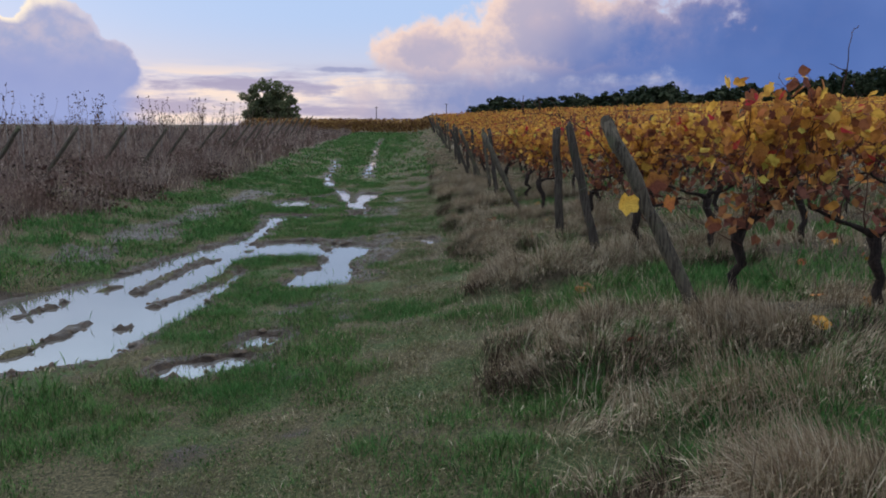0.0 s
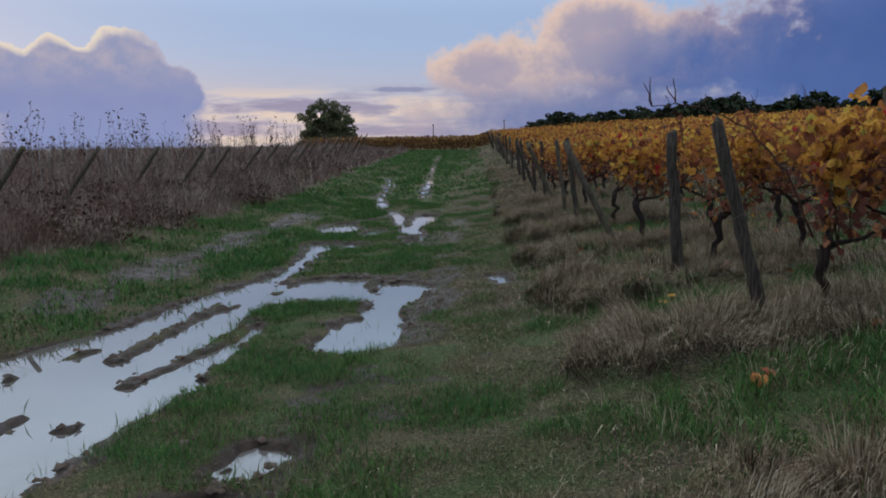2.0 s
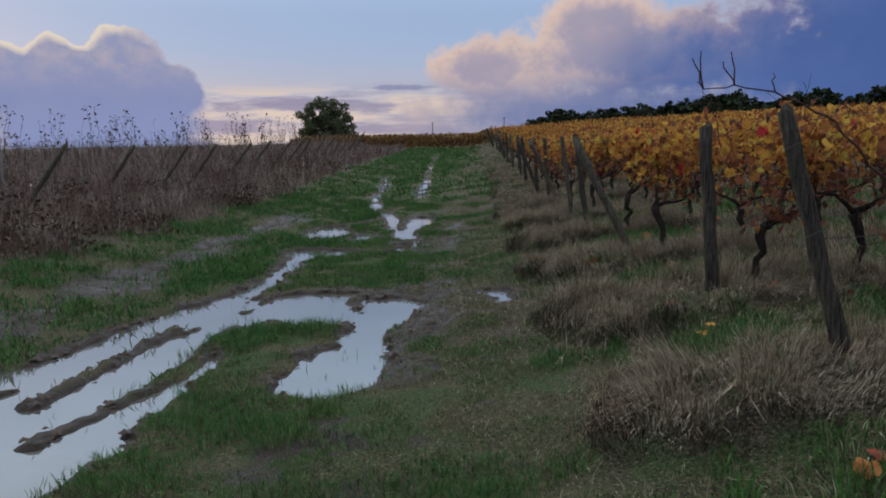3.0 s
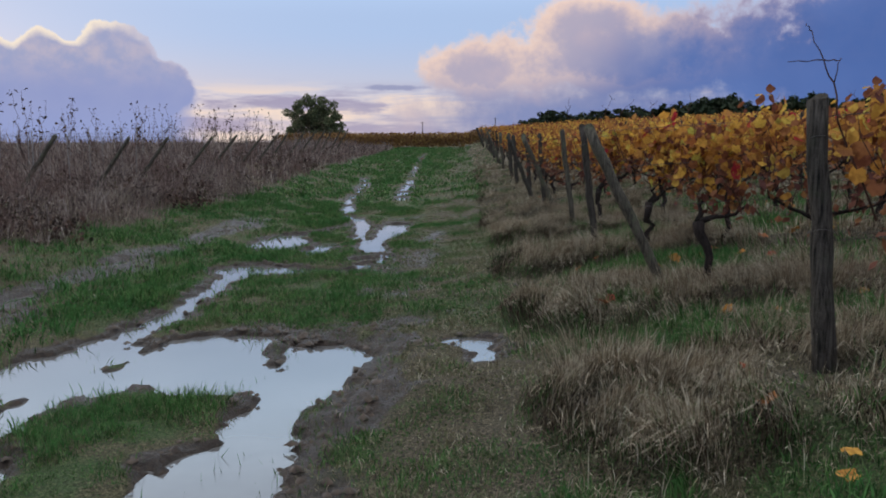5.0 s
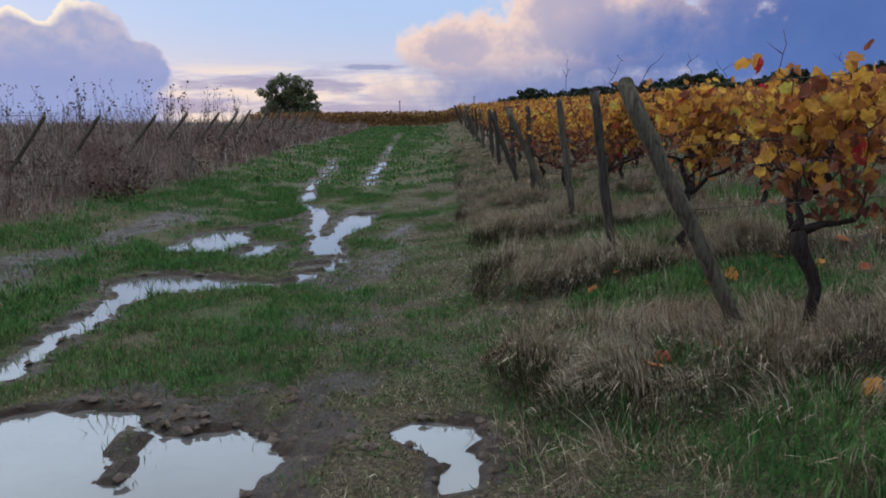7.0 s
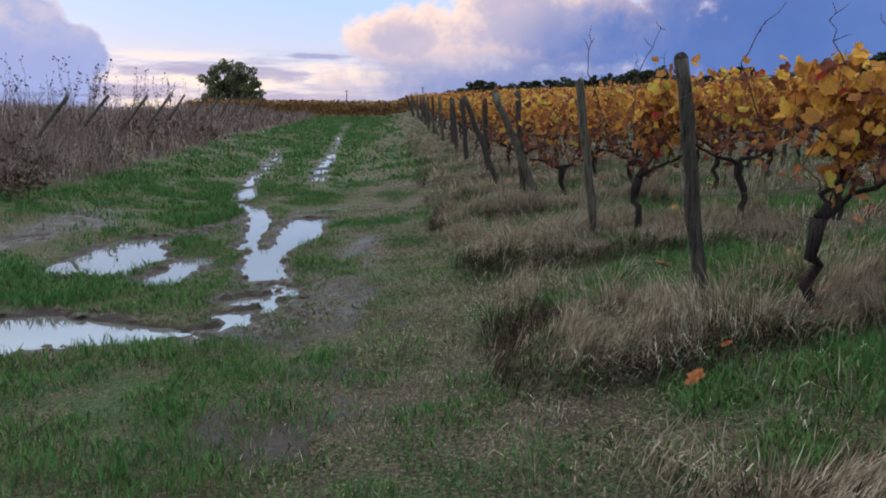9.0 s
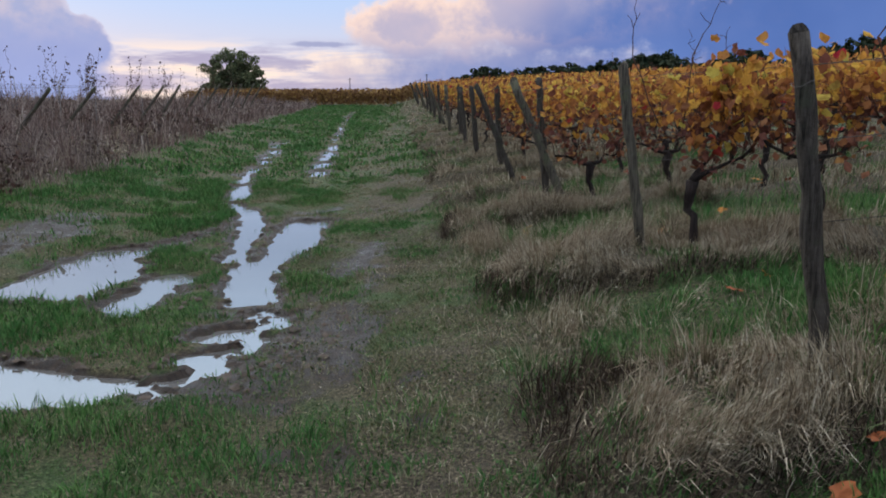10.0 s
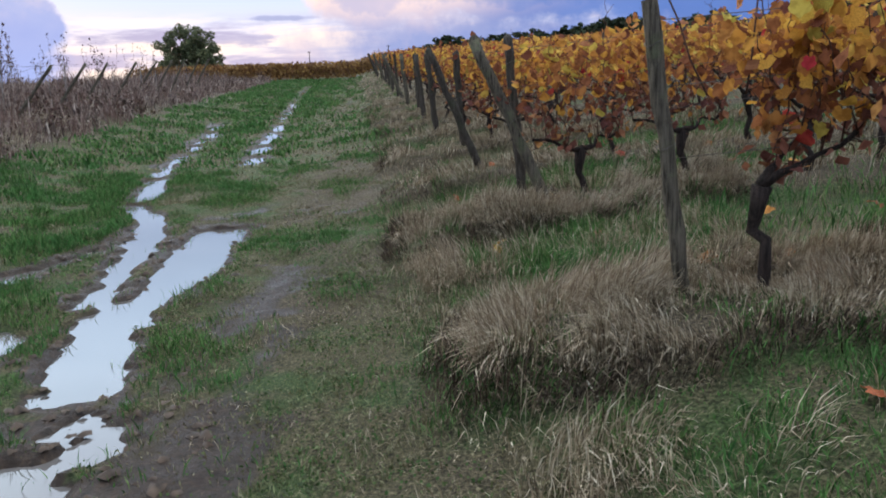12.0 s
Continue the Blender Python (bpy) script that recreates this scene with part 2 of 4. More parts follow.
VINE_STOPS = [(0.0, (0.13, 0.045, 0.035)), (0.20, (0.28, 0.105, 0.05)), (0.44, (0.48, 0.215, 0.06)), (0.68, (0.66, 0.335, 0.06)), (0.88, (0.74, 0.47, 0.09)), (0.94, (0.50, 0.44, 0.09)), (0.965, (0.46, 0.40, 0.08)), (0.975, (0.45, 0.04, 0.05))]
M_LEAF = blade_material("autumn_vine_leaves", VINE_STOPS, (0.46, 0.18, 0.05), 0.4, thin=0.42)
# far vine leaves, browner and duller: distance haze is mixed into the colour
M_LEAF_FAR = blade_material("distant_vine_leaves", [(0.0, (0.12, 0.06, 0.035)), (0.5, (0.25, 0.135, 0.055)), (1.0, (0.42, 0.26, 0.08))], (0.20, 0.12, 0.05), 0.5)
M_LEAF_ONE = blade_material("autumn_vine_leaf", VINE_STOPS, (0.62, 0.30, 0.03), 0.3, island=False, thin=0.42)
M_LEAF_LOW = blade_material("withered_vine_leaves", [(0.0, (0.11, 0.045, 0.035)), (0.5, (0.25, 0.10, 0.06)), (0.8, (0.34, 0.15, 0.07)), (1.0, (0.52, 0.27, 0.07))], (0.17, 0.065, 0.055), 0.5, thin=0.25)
M_FALLEN = blade_material("fallen_leaf", [(0.0, (0.30, 0.07, 0.045)), (0.5, (0.42, 0.17, 0.05)), (1.0, (0.60, 0.33, 0.06))], (0.30, 0.10, 0.06), 0.4, island=False)
M_BRAMBLE = blade_material("bramble", [(0.0, (0.030, 0.022, 0.018)), (0.5, (0.085, 0.055, 0.042)), (0.8, (0.15, 0.085, 0.062)), (1.0, (0.10, 0.11, 0.05))], (0.07, 0.04, 0.034), 0.6)
M_SHOOT_LEAF = blade_material("dark_shoot_leaves", [(0.0, (0.035, 0.03, 0.025)), (0.6, (0.08, 0.05, 0.04)), (1.0, (0.16, 0.10, 0.06))], (0.05, 0.035, 0.03), 0.5)
M_OAK = blade_material("oak_leaves", [(0.0, (0.07, 0.088, 0.048)), (0.6, (0.15, 0.18, 0.09)), (1.0, (0.24, 0.23, 0.13))], (0.09, 0.11, 0.055), 0.5, thin=0.4)
M_WOOD_TREE = blade_material("wood_leaves", [(0.0, (0.018, 0.030, 0.018)), (0.6, (0.042, 0.060, 0.030)), (1.0, (0.08, 0.085, 0.045))], (0.028, 0.040, 0.024), 0.5)
M_POST = wood_material("weathered_post", (0.014, 0.011, 0.008), (0.130, 0.110, 0.080), (0.105, 0.112, 0.062))
M_POST_DARK = wood_material("dark_weathered_post", (0.007, 0.006, 0.005), (0.085, 0.070, 0.055), (0.050, 0.052, 0.032))
M_VINE = wood_material("vine_bark", (0.007, 0.006, 0.005), (0.040, 0.029, 0.024), (0.036, 0.030, 0.025))
M_CANE = wood_material("vine_cane", (0.030, 0.014, 0.011), (0.105, 0.054, 0.038), (0.11, 0.07, 0.05))
M_BARK = wood_material("tree_bark", (0.03, 0.025, 0.02), (0.09, 0.075, 0.06), (0.07, 0.07, 0.05))
M_STAKE = wood_material("pale_stake", (0.12, 0.11, 0.10), (0.28, 0.26, 0.24), (0.2, 0.19, 0.17))
M_WIRE, _n, _b = material("galvanised_wire", 0.45, 0.5)
_b.inputs["Metallic"].default_value = 0.9
_n.put(_b.inputs["Base Color"], _n.ramp(_n.noise(_n.add("ShaderNodeTexCoord", "Object"), 20.0), [(0.3, (0.05, 0.04, 0.035)), (0.7, (0.14, 0.12, 0.11))]))
M_MUD, _n, _b = material("wet_mud", 0.6, 0.2)
_n.put(_b.inputs["Base Color"], _n.ramp(_n.noise(_n.add("ShaderNodeTexCoord", "Object"), 20.0, 5.0), [(0.3, (0.020, 0.013, 0.009)), (0.7, (0.090, 0.058, 0.038))]))

# ---- the lie of the land ----
ROWS_Y = [2.40, 5.44, 8.66, 11.46, 14.31, 17.18, 20.26, 23.60] + [26.55 + 2.95 * k for k in range(20)]


def hash2(ix, iy, seed):
    h = np.sin(ix * 127.1 + iy * 311.7 + seed * 74.7) * 43758.5453
    return h - np.floor(h)


def vnoise(x, y, size, seed):
    """Smooth value noise from -1 to 1, with lumps about size metres across."""
    u, v = x / size, y / size
    iu, iv = np.floor(u), np.floor(v)
    fu, fv = u - iu, v - iv
    fu, fv = fu * fu * (3 - 2 * fu), fv * fv * (3 - 2 * fv)
    a, b = hash2(iu, iv, seed), hash2(iu + 1, iv, seed)
    c, d = hash2(iu, iv + 1, seed), hash2(iu + 1, iv + 1, seed)
    return 2 * ((a * (1 - fu) + b * fu) * (1 - fv) + (c * (1 - fu) + d * fu) * fv) - 1


def sstep(v, lo, hi):
    s = np.clip((v - lo) / (hi - lo), 0, 1)
    return s * s * (3 - 2 * s)


def capsule(x, y, x0, y0, x1, y1, r0, r1):
    """Distance to a tapered capsule; below 0 inside."""
    dx, dy = x1 - x0, y1 - y0
    s = np.clip(((x - x0) * dx + (y - y0) * dy) / (dx * dx + dy * dy + 1e-9), 0, 1)
    return np.hypot(x - x0 - s * dx, y - y0 - s * dy) - (r0 + (r1 - r0) * s)


LEVEL = -0.47


def rise(y):
    return np.interp(y, [-400, 0, 27, 34, 88, 260, 1500], [0.0, 0.0, 0.0, 0.12, 1.78, 3.6, 5.0])


# each puddle: its level, then the capsules that make it up
PUDDLES = {
    "double_rut": (LEVEL, [(-4.6, 8.4, -3.66, 11.0, 0.66, 0.36), (-3.66, 11.0, -3.2, 13.6, 0.36, 0.34), (-3.2, 13.6, -2.98, 15.2, 0.24, 0.14), (-2.98, 15.2, -3.0, 17.3, 0.12, 0.12),
                           (-3.7, 7.1, -3.15, 11.8, 0.68, 0.38), (-3.15, 7.2, -2.75, 9.2, 0.50, 0.42), (-2.75, 9.2, -2.65, 11.2, 0.38, 0.26), (-2.8, 11.4, -2.75, 13.4, 0.22, 0.28),
                           (-2.6, 13.55, -2.1, 13.75, 0.78, 0.90), (-1.9, 13.3, -1.35, 13.1, 0.55, 0.40), (-1.15, 13.85, -1.12, 13.3, 0.40, 0.36), (-1.10, 12.9, -1.18, 12.2, 0.28, 0.16), (-1.18, 12.2, -1.16, 11.6, 0.16, 0.28), (-1.22, 11.35, -1.30, 10.55, 0.38, 0.38),
                           (-3.05, 18.85, -1.95, 18.75, 0.52, 0.26), (-3.02, 17.3, -3.05, 18.6, 0.12, 0.2)]),
    "near_splash": (-0.43, [(-1.80, 6.55, -1.50, 6.72, 0.22, 0.20), (-1.45, 7.25, -1.36, 7.5, 0.12, 0.12)]),
    "path_splash": (-0.32, [(0.14, 13.82, 0.34, 13.52, 0.12, 0.13), (0.30, 13.4, 0.22, 13.2, 0.07, 0.06)]),
    "side_pool": (LEVEL, [(-3.48, 21.6, -3.36, 23.6, 0.44, 0.36), (-3.1, 21.4, -3.0, 22.7, 0.30, 0.24), (-3.05, 23.7, -2.45, 25.4, 0.08, 0.07)]),
    "small_pool": (LEVEL, [(-2.46, 20.8, -2.34, 22.1, 0.22, 0.20)]),
    "forked_pool": (LEVEL, [(-1.38, 25.9, -1.45, 23.6, 0.34, 0.29), (-1.45, 23.6, -1.62, 22.2, 0.29, 0.24), (-1.62, 22.2, -1.36, 20.9, 0.23, 0.18), (-2.40, 27.0, -2.08, 25.0, 0.18, 0.22), (-2.08, 25.0, -1.84, 22.9, 0.20, 0.16), (-2.45, 27.2, -2.95, 28.4, 0.18, 0.14), (-2.95, 28.9, -3.25, 31.2, 0.18, 0.20)]),
    "side_traces": (-0.385, [(-5.1, 13.2, -4.95, 13.9, 0.07, 0.06), (-4.9, 15.2, -4.85, 16.3, 0.06, 0.09), (-5.0, 18.6, -4.95, 19.4, 0.07, 0.06), (-4.8, 21.8, -4.75, 23.4, 0.06, 0.08)]),
    "wet_trace": (LEVEL + 0.012, [(-1.58 + 0.022 * k + 0.16 * math.sin(k * 5.3), 18.5 + 0.09 * k, -1.52 + 0.022 * k + 0.16 * math.sin(k * 5.3), 18.58 + 0.09 * k, 0.08 + 0.025 * (k % 4), 0.11) for k in range(22)]),
}
# trickles in the two far wheel ruts, broken and winding
_rut = random.Random(3)
for _name, _x0, _y0, _y1, _slope in (("left_rut", -3.42, 31.6, 44.0, -0.05), ("right_rut", -1.95, 33.0, 70.0, -0.022)):
    _parts, _y = [], _y0
    while _y < _y1:
        _l = _rut.uniform(0.5, 1.6)
        _xa, _xb = (_x0 + _slope * (q - _y0) + _rut.uniform(-0.14, 0.14) for q in (_y, _y + _l))
        _parts.append((_xa, _y, _xb, _y + _l, _rut.uniform(0.10, 0.22), _rut.uniform(0.08, 0.20)))
        _y += _l + _rut.uniform(0.2, 0.9)
    PUDDLES[_name] = (LEVEL + 0.01, _parts)
# muddy ridges and islands that stand out of the water
RIDGES = [(-3.36, 10.0, -3.22, 12.6, 0.08), (-2.92, 9.15, -2.6, 10.7, 0.08), (-2.6, 10.7, -2.55, 12.6, 0.12), (-3.55, 7.1, -3.35, 8.3, 0.07), (-2.90, 8.1, -2.86, 8.25, 0.07),
          (-2.72, 13.45, -2.69, 13.7, 0.06), (-2.69, 14.0, -2.66, 14.3, 0.05), (-1.40, 13.62, -1.55, 14.2, 0.07), (-1.82, 24.8, -1.73, 23.2, 0.10), (-1.80, 27.0, -1.82, 25.4, 0.12),
          (-4.2, 8.6, -4.0, 9.4, 0.05), (-3.9, 10.0, -3.75, 10.4, 0.04)]


def pond(x, y):
    """Signed distance to the puddles (below 0 in water) and the water level there."""
    x, y = np.asarray(x, float), np.asarray(y, float)
    best, level = np.full(x.shape, 9.0), np.full(x.shape, LEVEL)
    for z, parts in PUDDLES.values():
        for c in parts:
            r = max(c[4:]) + 1.0
            k = (x > min(c[0], c[2]) - r) & (x < max(c[0], c[2]) + r) & (y > min(c[1], c[3]) - r) & (y < max(c[1], c[3]) + r)
            if k.any():
                d = capsule(x[k], y[k], *c)
                level[k] = np.where(d < best[k], z + rise(y[k]), level[k])
                best[k] = np.minimum(best[k], d)
    best = best - 0.015 + 0.06 * vnoise(x, y, 0.45, 3) + 0.07 * vnoise(x, y, 0.17, 4) + 0.05 * vnoise(x, y, 0.09, 5)
    for x0, y0, x1, y1, r in RIDGES:
        best = np.maximum(best, -(capsule(x, y, x0, y0, x1, y1, r, r) + 0.05 * vnoise(x, y, 0.15, 6)))
    return best, level


def bank_of_row(x, y):
    """The raised strip under each vine row."""
    out = np.zeros(x.shape)
    v = y - 0.16 * vnoise(x, y, 1.1, 11) - 0.10 * vnoise(x, y, 0.4, 13)
    for ry in ROWS_Y:
        s = v - ry
        out += sstep(s, -0.82, -0.34) * sstep(s, 1.05, 0.2)
    return out * sstep(x + 0.20 * vnoise(x, y, 0.7, 14), 0.38, 0.98)


def churned(x, y):
    """Where wheels have thrown the mud up in lumps beside the water."""
    return sstep(capsule(x, y, -0.72, 10.6, -0.62, 14.6, 0.16, 0.2) + 0.3 * vnoise(x, y, 0.5, 28), 0.25, 0.0) + sstep(capsule(x, y, -1.9, 14.95, -1.1, 14.5, 0.15, 0.15) + 0.3 * vnoise(x, y, 0.5, 29), 0.25, 0.0)


def land(x, y):
    """The height of the ground."""
    x, y = np.asarray(x, float), np.asarray(y, float)
    z = np.interp(x, [-1500, -400, -60, -12, -9, -6.5, -5.2, -4, -2.5, -1.1, -0.2, 0.5, 1.3, 1.9, 2.6, 10, 80, 400, 1500],
                  [0.4, 0.2, 0.0, 0.26, 0.18, -0.12, -0.30, -0.42, -0.43, -0.42, -0.34, -0.27, -0.17, -0.02, 0.05, 0.55, 3.3, 8.0, 9.0])
    # the hollow of the track runs out where the far vines cross it
    z = z + sstep(y, 40, 80) * sstep(x, 1.5, -1.0) * (-0.43 - z)
    z = z + rise(y) + 0.27 * np.clip(1 - y / 11, 0, 1.2) * sstep(x, -2.2, 0.2)
    z = z + (np.interp(x, [0.5, 0.95, 1.5, 2.0], [0.13, 0.19, 0.17, 0.10]) + 0.05 * vnoise(x, y, 0.7, 12)) * bank_of_row(x, y)
    z = z + np.clip(churned(x, y), 0, 1) * (0.028 * vnoise(x, y, 0.19, 9) + 0.016 * vnoise(x, y, 0.1, 10))
    z = z + 0.030 * vnoise(x, y, 0.9, 1) + 0.016 * vnoise(x, y, 0.33, 2)
    d, level = pond(x, y)
    lumps = 0.020 * vnoise(x, y, 0.16, 7) + 0.012 * vnoise(x, y, 0.08, 8)
    lumps = lumps * np.interp(y, [26, 31], [1.0, 0.25])
    near = sstep(d, 0.42, 0.0)
    shore = level + 0.026 + 0.09 * np.clip(d, 0, 1) + lumps
    bed = level - 0.006 + np.clip(d * 0.5, -0.09, 0.0)
    wet = np.where(d > 0, shore, bed)
    out = z * (1 - near) + wet * near
    return np.where((d > 0) & (d < 0.5), np.maximum(out, level + 0.010 + 0.03 * d), out)


def mud_at(x, y):
    d, _ = pond(x, y)
    track = np.exp(-((x + 2.9) / 0.5) ** 2) + np.exp(-((x + 1.5 + 0.02 * (y - 20)) / 0.45) ** 2)
    m = sstep(d + 0.15 * vnoise(x, y, 0.5, 25), 0.20, 0.0) * 0.85 + 0.22 * track * sstep(y, 45, 25) + 0.3 * vnoise(x, y, 1.1, 21) * sstep(np.abs(x + 2.2), 4.2, 1.0)
    m = m + 0.75 * sstep(capsule(x, y, -5.0, 12.0, -4.6, 26.0, 0.28, 0.3) + 0.35 * vnoise(x, y, 0.8, 22), 0.3, 0.0)
    m = m + 0.3 * sstep(capsule(x, y, -0.5, 10.8, -0.2, 24.0, 0.1, 0.1) + 0.4 * vnoise(x, y, 0.7, 23), 0.3, 0.0)
    m = m + 0.4 * sstep(capsule(x, y, -0.8, 17.5, -0.6, 24.0, 0.12, 0.08) + 0.4 * vnoise(x, y, 0.6, 24), 0.3, 0.0)
    m = m + 0.7 * churned(x, y)
    m = m + 0.65 * np.clip(vnoise(x, y, 0.33, 26) + 0.6 * vnoise(x, y, 0.13, 27) - 0.35, 0, 1) * sstep(np.abs(x + 0.2), 2.2, 0.8)
    return np.clip(m, 0, 1)


def dry_at(x, y):
    d = 0.9 * sstep(x, 0.5, 1.4) * (0.10 + 0.90 * bank_of_row(x, y)) + 0.85 * sstep(x, -5.7, -6.8)
    d = d + 0.5 * sstep(np.abs(x - 0.1), 1.5, 0.3) + 0.35 * vnoise(x, y, 1.4, 31)
    return np.clip(d, 0, 1)


def mesh_from(name, co, faces, mat, smooth=False):
    """A mesh from an array of points and an array of faces with the same number of corners each."""
    me = bpy.data.meshes.new(name)
    co, faces = np.ascontiguousarray(co, np.float32), np.ascontiguousarray(faces, np.int32)
    k = faces.shape[1]
    me.vertices.add(len(co))
    me.vertices.foreach_set("co", co.ravel())
    me.loops.add(faces.size)
    me.loops.foreach_set("vertex_index", faces.ravel())
    me.polygons.add(len(faces))
    me.polygons.foreach_set("loop_start", np.arange(len(faces), dtype=np.int32) * k)
    if smooth:
        me.polygons.foreach_set("use_smooth", np.ones(len(faces), bool))
    me.update(calc_edges=True)
    me.materials.append(mat)
    return me


def spaced(lo, hi, step, out, grow):
    """Coordinates at even steps from lo to hi, then in growing steps out to the given distance."""
    mid = np.arange(lo, hi + 1e-6, step)
    a, b, s = [], [], step
    x = 0.0
    while x < out:
        s *= grow
        x += s
        a.append(x)
    return np.concatenate([lo - np.array(a[::-1]), mid, hi + np.array(a)])


gx = spaced(-4.6, 0.6, 0.06, 1500, 1.10)
gy = spaced(5.5, 29.0, 0.07, 1500, 1.09)
gy = np.concatenate([gy[gy <= 29.0], np.arange(29.2, 72.0, 0.2), gy[gy > 72.0]])
GX, GY = np.meshgrid(gx, gy)
nx, ny = len(gx), len(gy)
_co = np.stack([GX, GY, land(GX, GY)], -1).reshape(-1, 3)
_i = (np.arange(ny - 1)[:, None] * nx + np.arange(nx - 1)[None, :]).ravel()
ground = new("ground", mesh_from("ground", _co, np.stack([_i, _i + 1, _i + nx + 1, _i + nx], 1), M_GROUND, True))
for _name, _f in (("mud", mud_at), ("dry", dry_at)):
    ground.data.attributes.new(_name, "FLOAT", "POINT").data.foreach_set("value", _f(GX, GY).ravel().astype(np.float32))
tagged(ground, "grassy farm track of green turf, straw and wet brown mud", "ground", kind="structure")

for _name, (_z, _parts) in PUDDLES.items():
    _a = np.array([(min(c[0], c[2]) - max(c[4:]) - 0.3, min(c[1], c[3]) - max(c[4:]) - 0.3, max(c[0], c[2]) + max(c[4:]) + 0.3, max(c[1], c[3]) + max(c[4:]) + 0.3) for c in _parts])
    _lo, _hi = _a[:, :2].min(0), _a[:, 2:].max(0)
    # the sheet of water is kept to the cells near its own hollow
    _px = 0.15 * np.arange(math.floor(_lo[0] / 0.15), math.ceil(_hi[0] / 0.15) + 1)
    _py = 0.15 * np.arange(math.floor(_lo[1] / 0.15), math.ceil(_hi[1] / 0.15) + 1)
    _X, _Y = np.meshgrid(_px, _py)
    _dist = np.min([capsule(_X, _Y, *c) for c in _parts], axis=0)
    _n = len(_px)
    _i = (np.arange(len(_py) - 1)[:, None] * _n + np.arange(_n - 1)[None, :]).ravel()
    _q = np.stack([_i, _i + 1, _i + _n + 1, _i + _n], 1)
    _cx, _cy = _X.ravel()[_q].mean(1), _Y.ravel()[_q].mean(1)
    _own = np.min([capsule(_cx, _cy, *c) for c in _parts], axis=0)
    _others = [capsule(_cx, _cy, *c) for k, (_, p) in PUDDLES.items() if k != _name for c in p]
    _q = _q[(_dist.ravel()[_q].min(1) < 0.22) & (_own <= np.min(_others, axis=0))]
    _used, _q = np.unique(_q, return_inverse=True)
    _pts = np.stack([_X, _Y, _z + rise(_Y)], -1).reshape(-1, 3)[_used]
    tagged(new("water", mesh_from("water", _pts, _q.reshape(-1, 4), M_WATER)), "shallow muddy puddle reflecting the evening sky in the track", "puddle", kind="structure")

# ---- building blocks ----


def thing(name, label, category, at=(0, 0, 0), group="", kind=""):
    ob = new(name)
    ob.empty_display_size = 0.1
    ob.location = at
    return tagged(ob, label, category, group, kind)


def part(name, me, parent, label="", kind=""):
    ob = new(name, me)
    ob.parent = parent
    return tagged(ob, label, kind=kind)


class Tubes:
    """Gathers tapered round limbs along paths into one mesh."""

    def __init__(self):
        self.v, self.f, self.n = [], [], 0

    def add(self, pts, radii, sides=6, rough=0.0, rng=None, cap=True):
        pts = [Vector(p) for p in pts]
        base = self.n
        side = Vector((1, 0, 0))
        for i, p in enumerate(pts):
            d = (pts[min(i + 1, len(pts) - 1)] - pts[max(i - 1, 0)]).normalized()
            side = side - d * side.dot(d)
            side = side.normalized() if side.length > 1e-3 else d.orthogonal().normalized()
            up = d.cross(side)
            for k in range(sides):
                a = 2 * math.pi * k / sides
                r = radii[i] * (1 + (rng.uniform(-rough, rough) if rng and rough else 0))
                self.v.append(p + (side * math.cos(a) + up * math.sin(a)) * r)
        for i in range(len(pts) - 1):
            for k in range(sides):
                a, b = base + i * sides + k, base + i * sides + (k + 1) % sides
                self.f.append((a, b, b + sides, a + sides))
        if cap:
            self.f.append(tuple(base + (len(pts) - 1) * sides + k for k in range(sides)))
            self.f.append(tuple(base + k for k in reversed(range(sides))))
        self.n += len(pts) * sides

    def mesh(self, name, mat, smooth=True):
        me = bpy.data.meshes.new(name)
        me.from_pydata([tuple(v) for v in self.v], [], self.f)
        me.materials.append(mat)
        if smooth:
            me.polygons.foreach_set("use_smooth", [len(p.vertices) == 4 for p in me.polygons])
        me.update()
        return me


def wander(rng, a, b, n, amount):
    """A crooked path from a to b."""
    a, b = Vector(a), Vector(b)
    out = []
    for i in range(n + 1):
        s = i / n
        k = amount * math.sin(math.pi * s) + amount * 0.25 * (0 < i < n)
        out.append(a.lerp(b, s) + Vector((rng.uniform(-k, k), rng.uniform(-k, k), rng.uniform(-k, k) * 0.6)))
    return out


# the outline of a vine leaf, unit size: angle and radius round its stalk
LOBES = [(-90, 0.26), (-62, 0.50), (-28, 0.55), (-8, 0.46), (14, 0.58), (40, 0.61), (62, 0.52), (90, 0.70)]
LOBES = LOBES + [(180 - a, r) for a, r in reversed(LOBES[1:-1])]


def leaf_points(cup, droop):
    """A cupped vine leaf in the plane x, y, hanging from its stalk at the origin."""
    pts = [(0.0, 0.05, 0.0)]
    for a, r in LOBES:
        x, y = r * math.cos(radians(a)), r * math.sin(radians(a))
        pts.append((x, y + 0.05, -cup * x * x - droop * max(y, 0) ** 2 + 0.06 * math.sin(a * 0.11)))
    return np.array(pts)


LEAF_SHAPES = [leaf_points(0.35, 0.25), leaf_points(0.9, 0.5), leaf_points(-0.3, 0.6), leaf_points(0.1, 0.1)]
SIMPLE_LEAVES = [np.delete(s, [0, 4, 7, 9, 12], 0)[:8] for s in LEAF_SHAPES]
LEAF_FACES = np.array([(0, 1 + i, 1 + (i + 1) % len(LOBES)) for i in range(len(LOBES))])


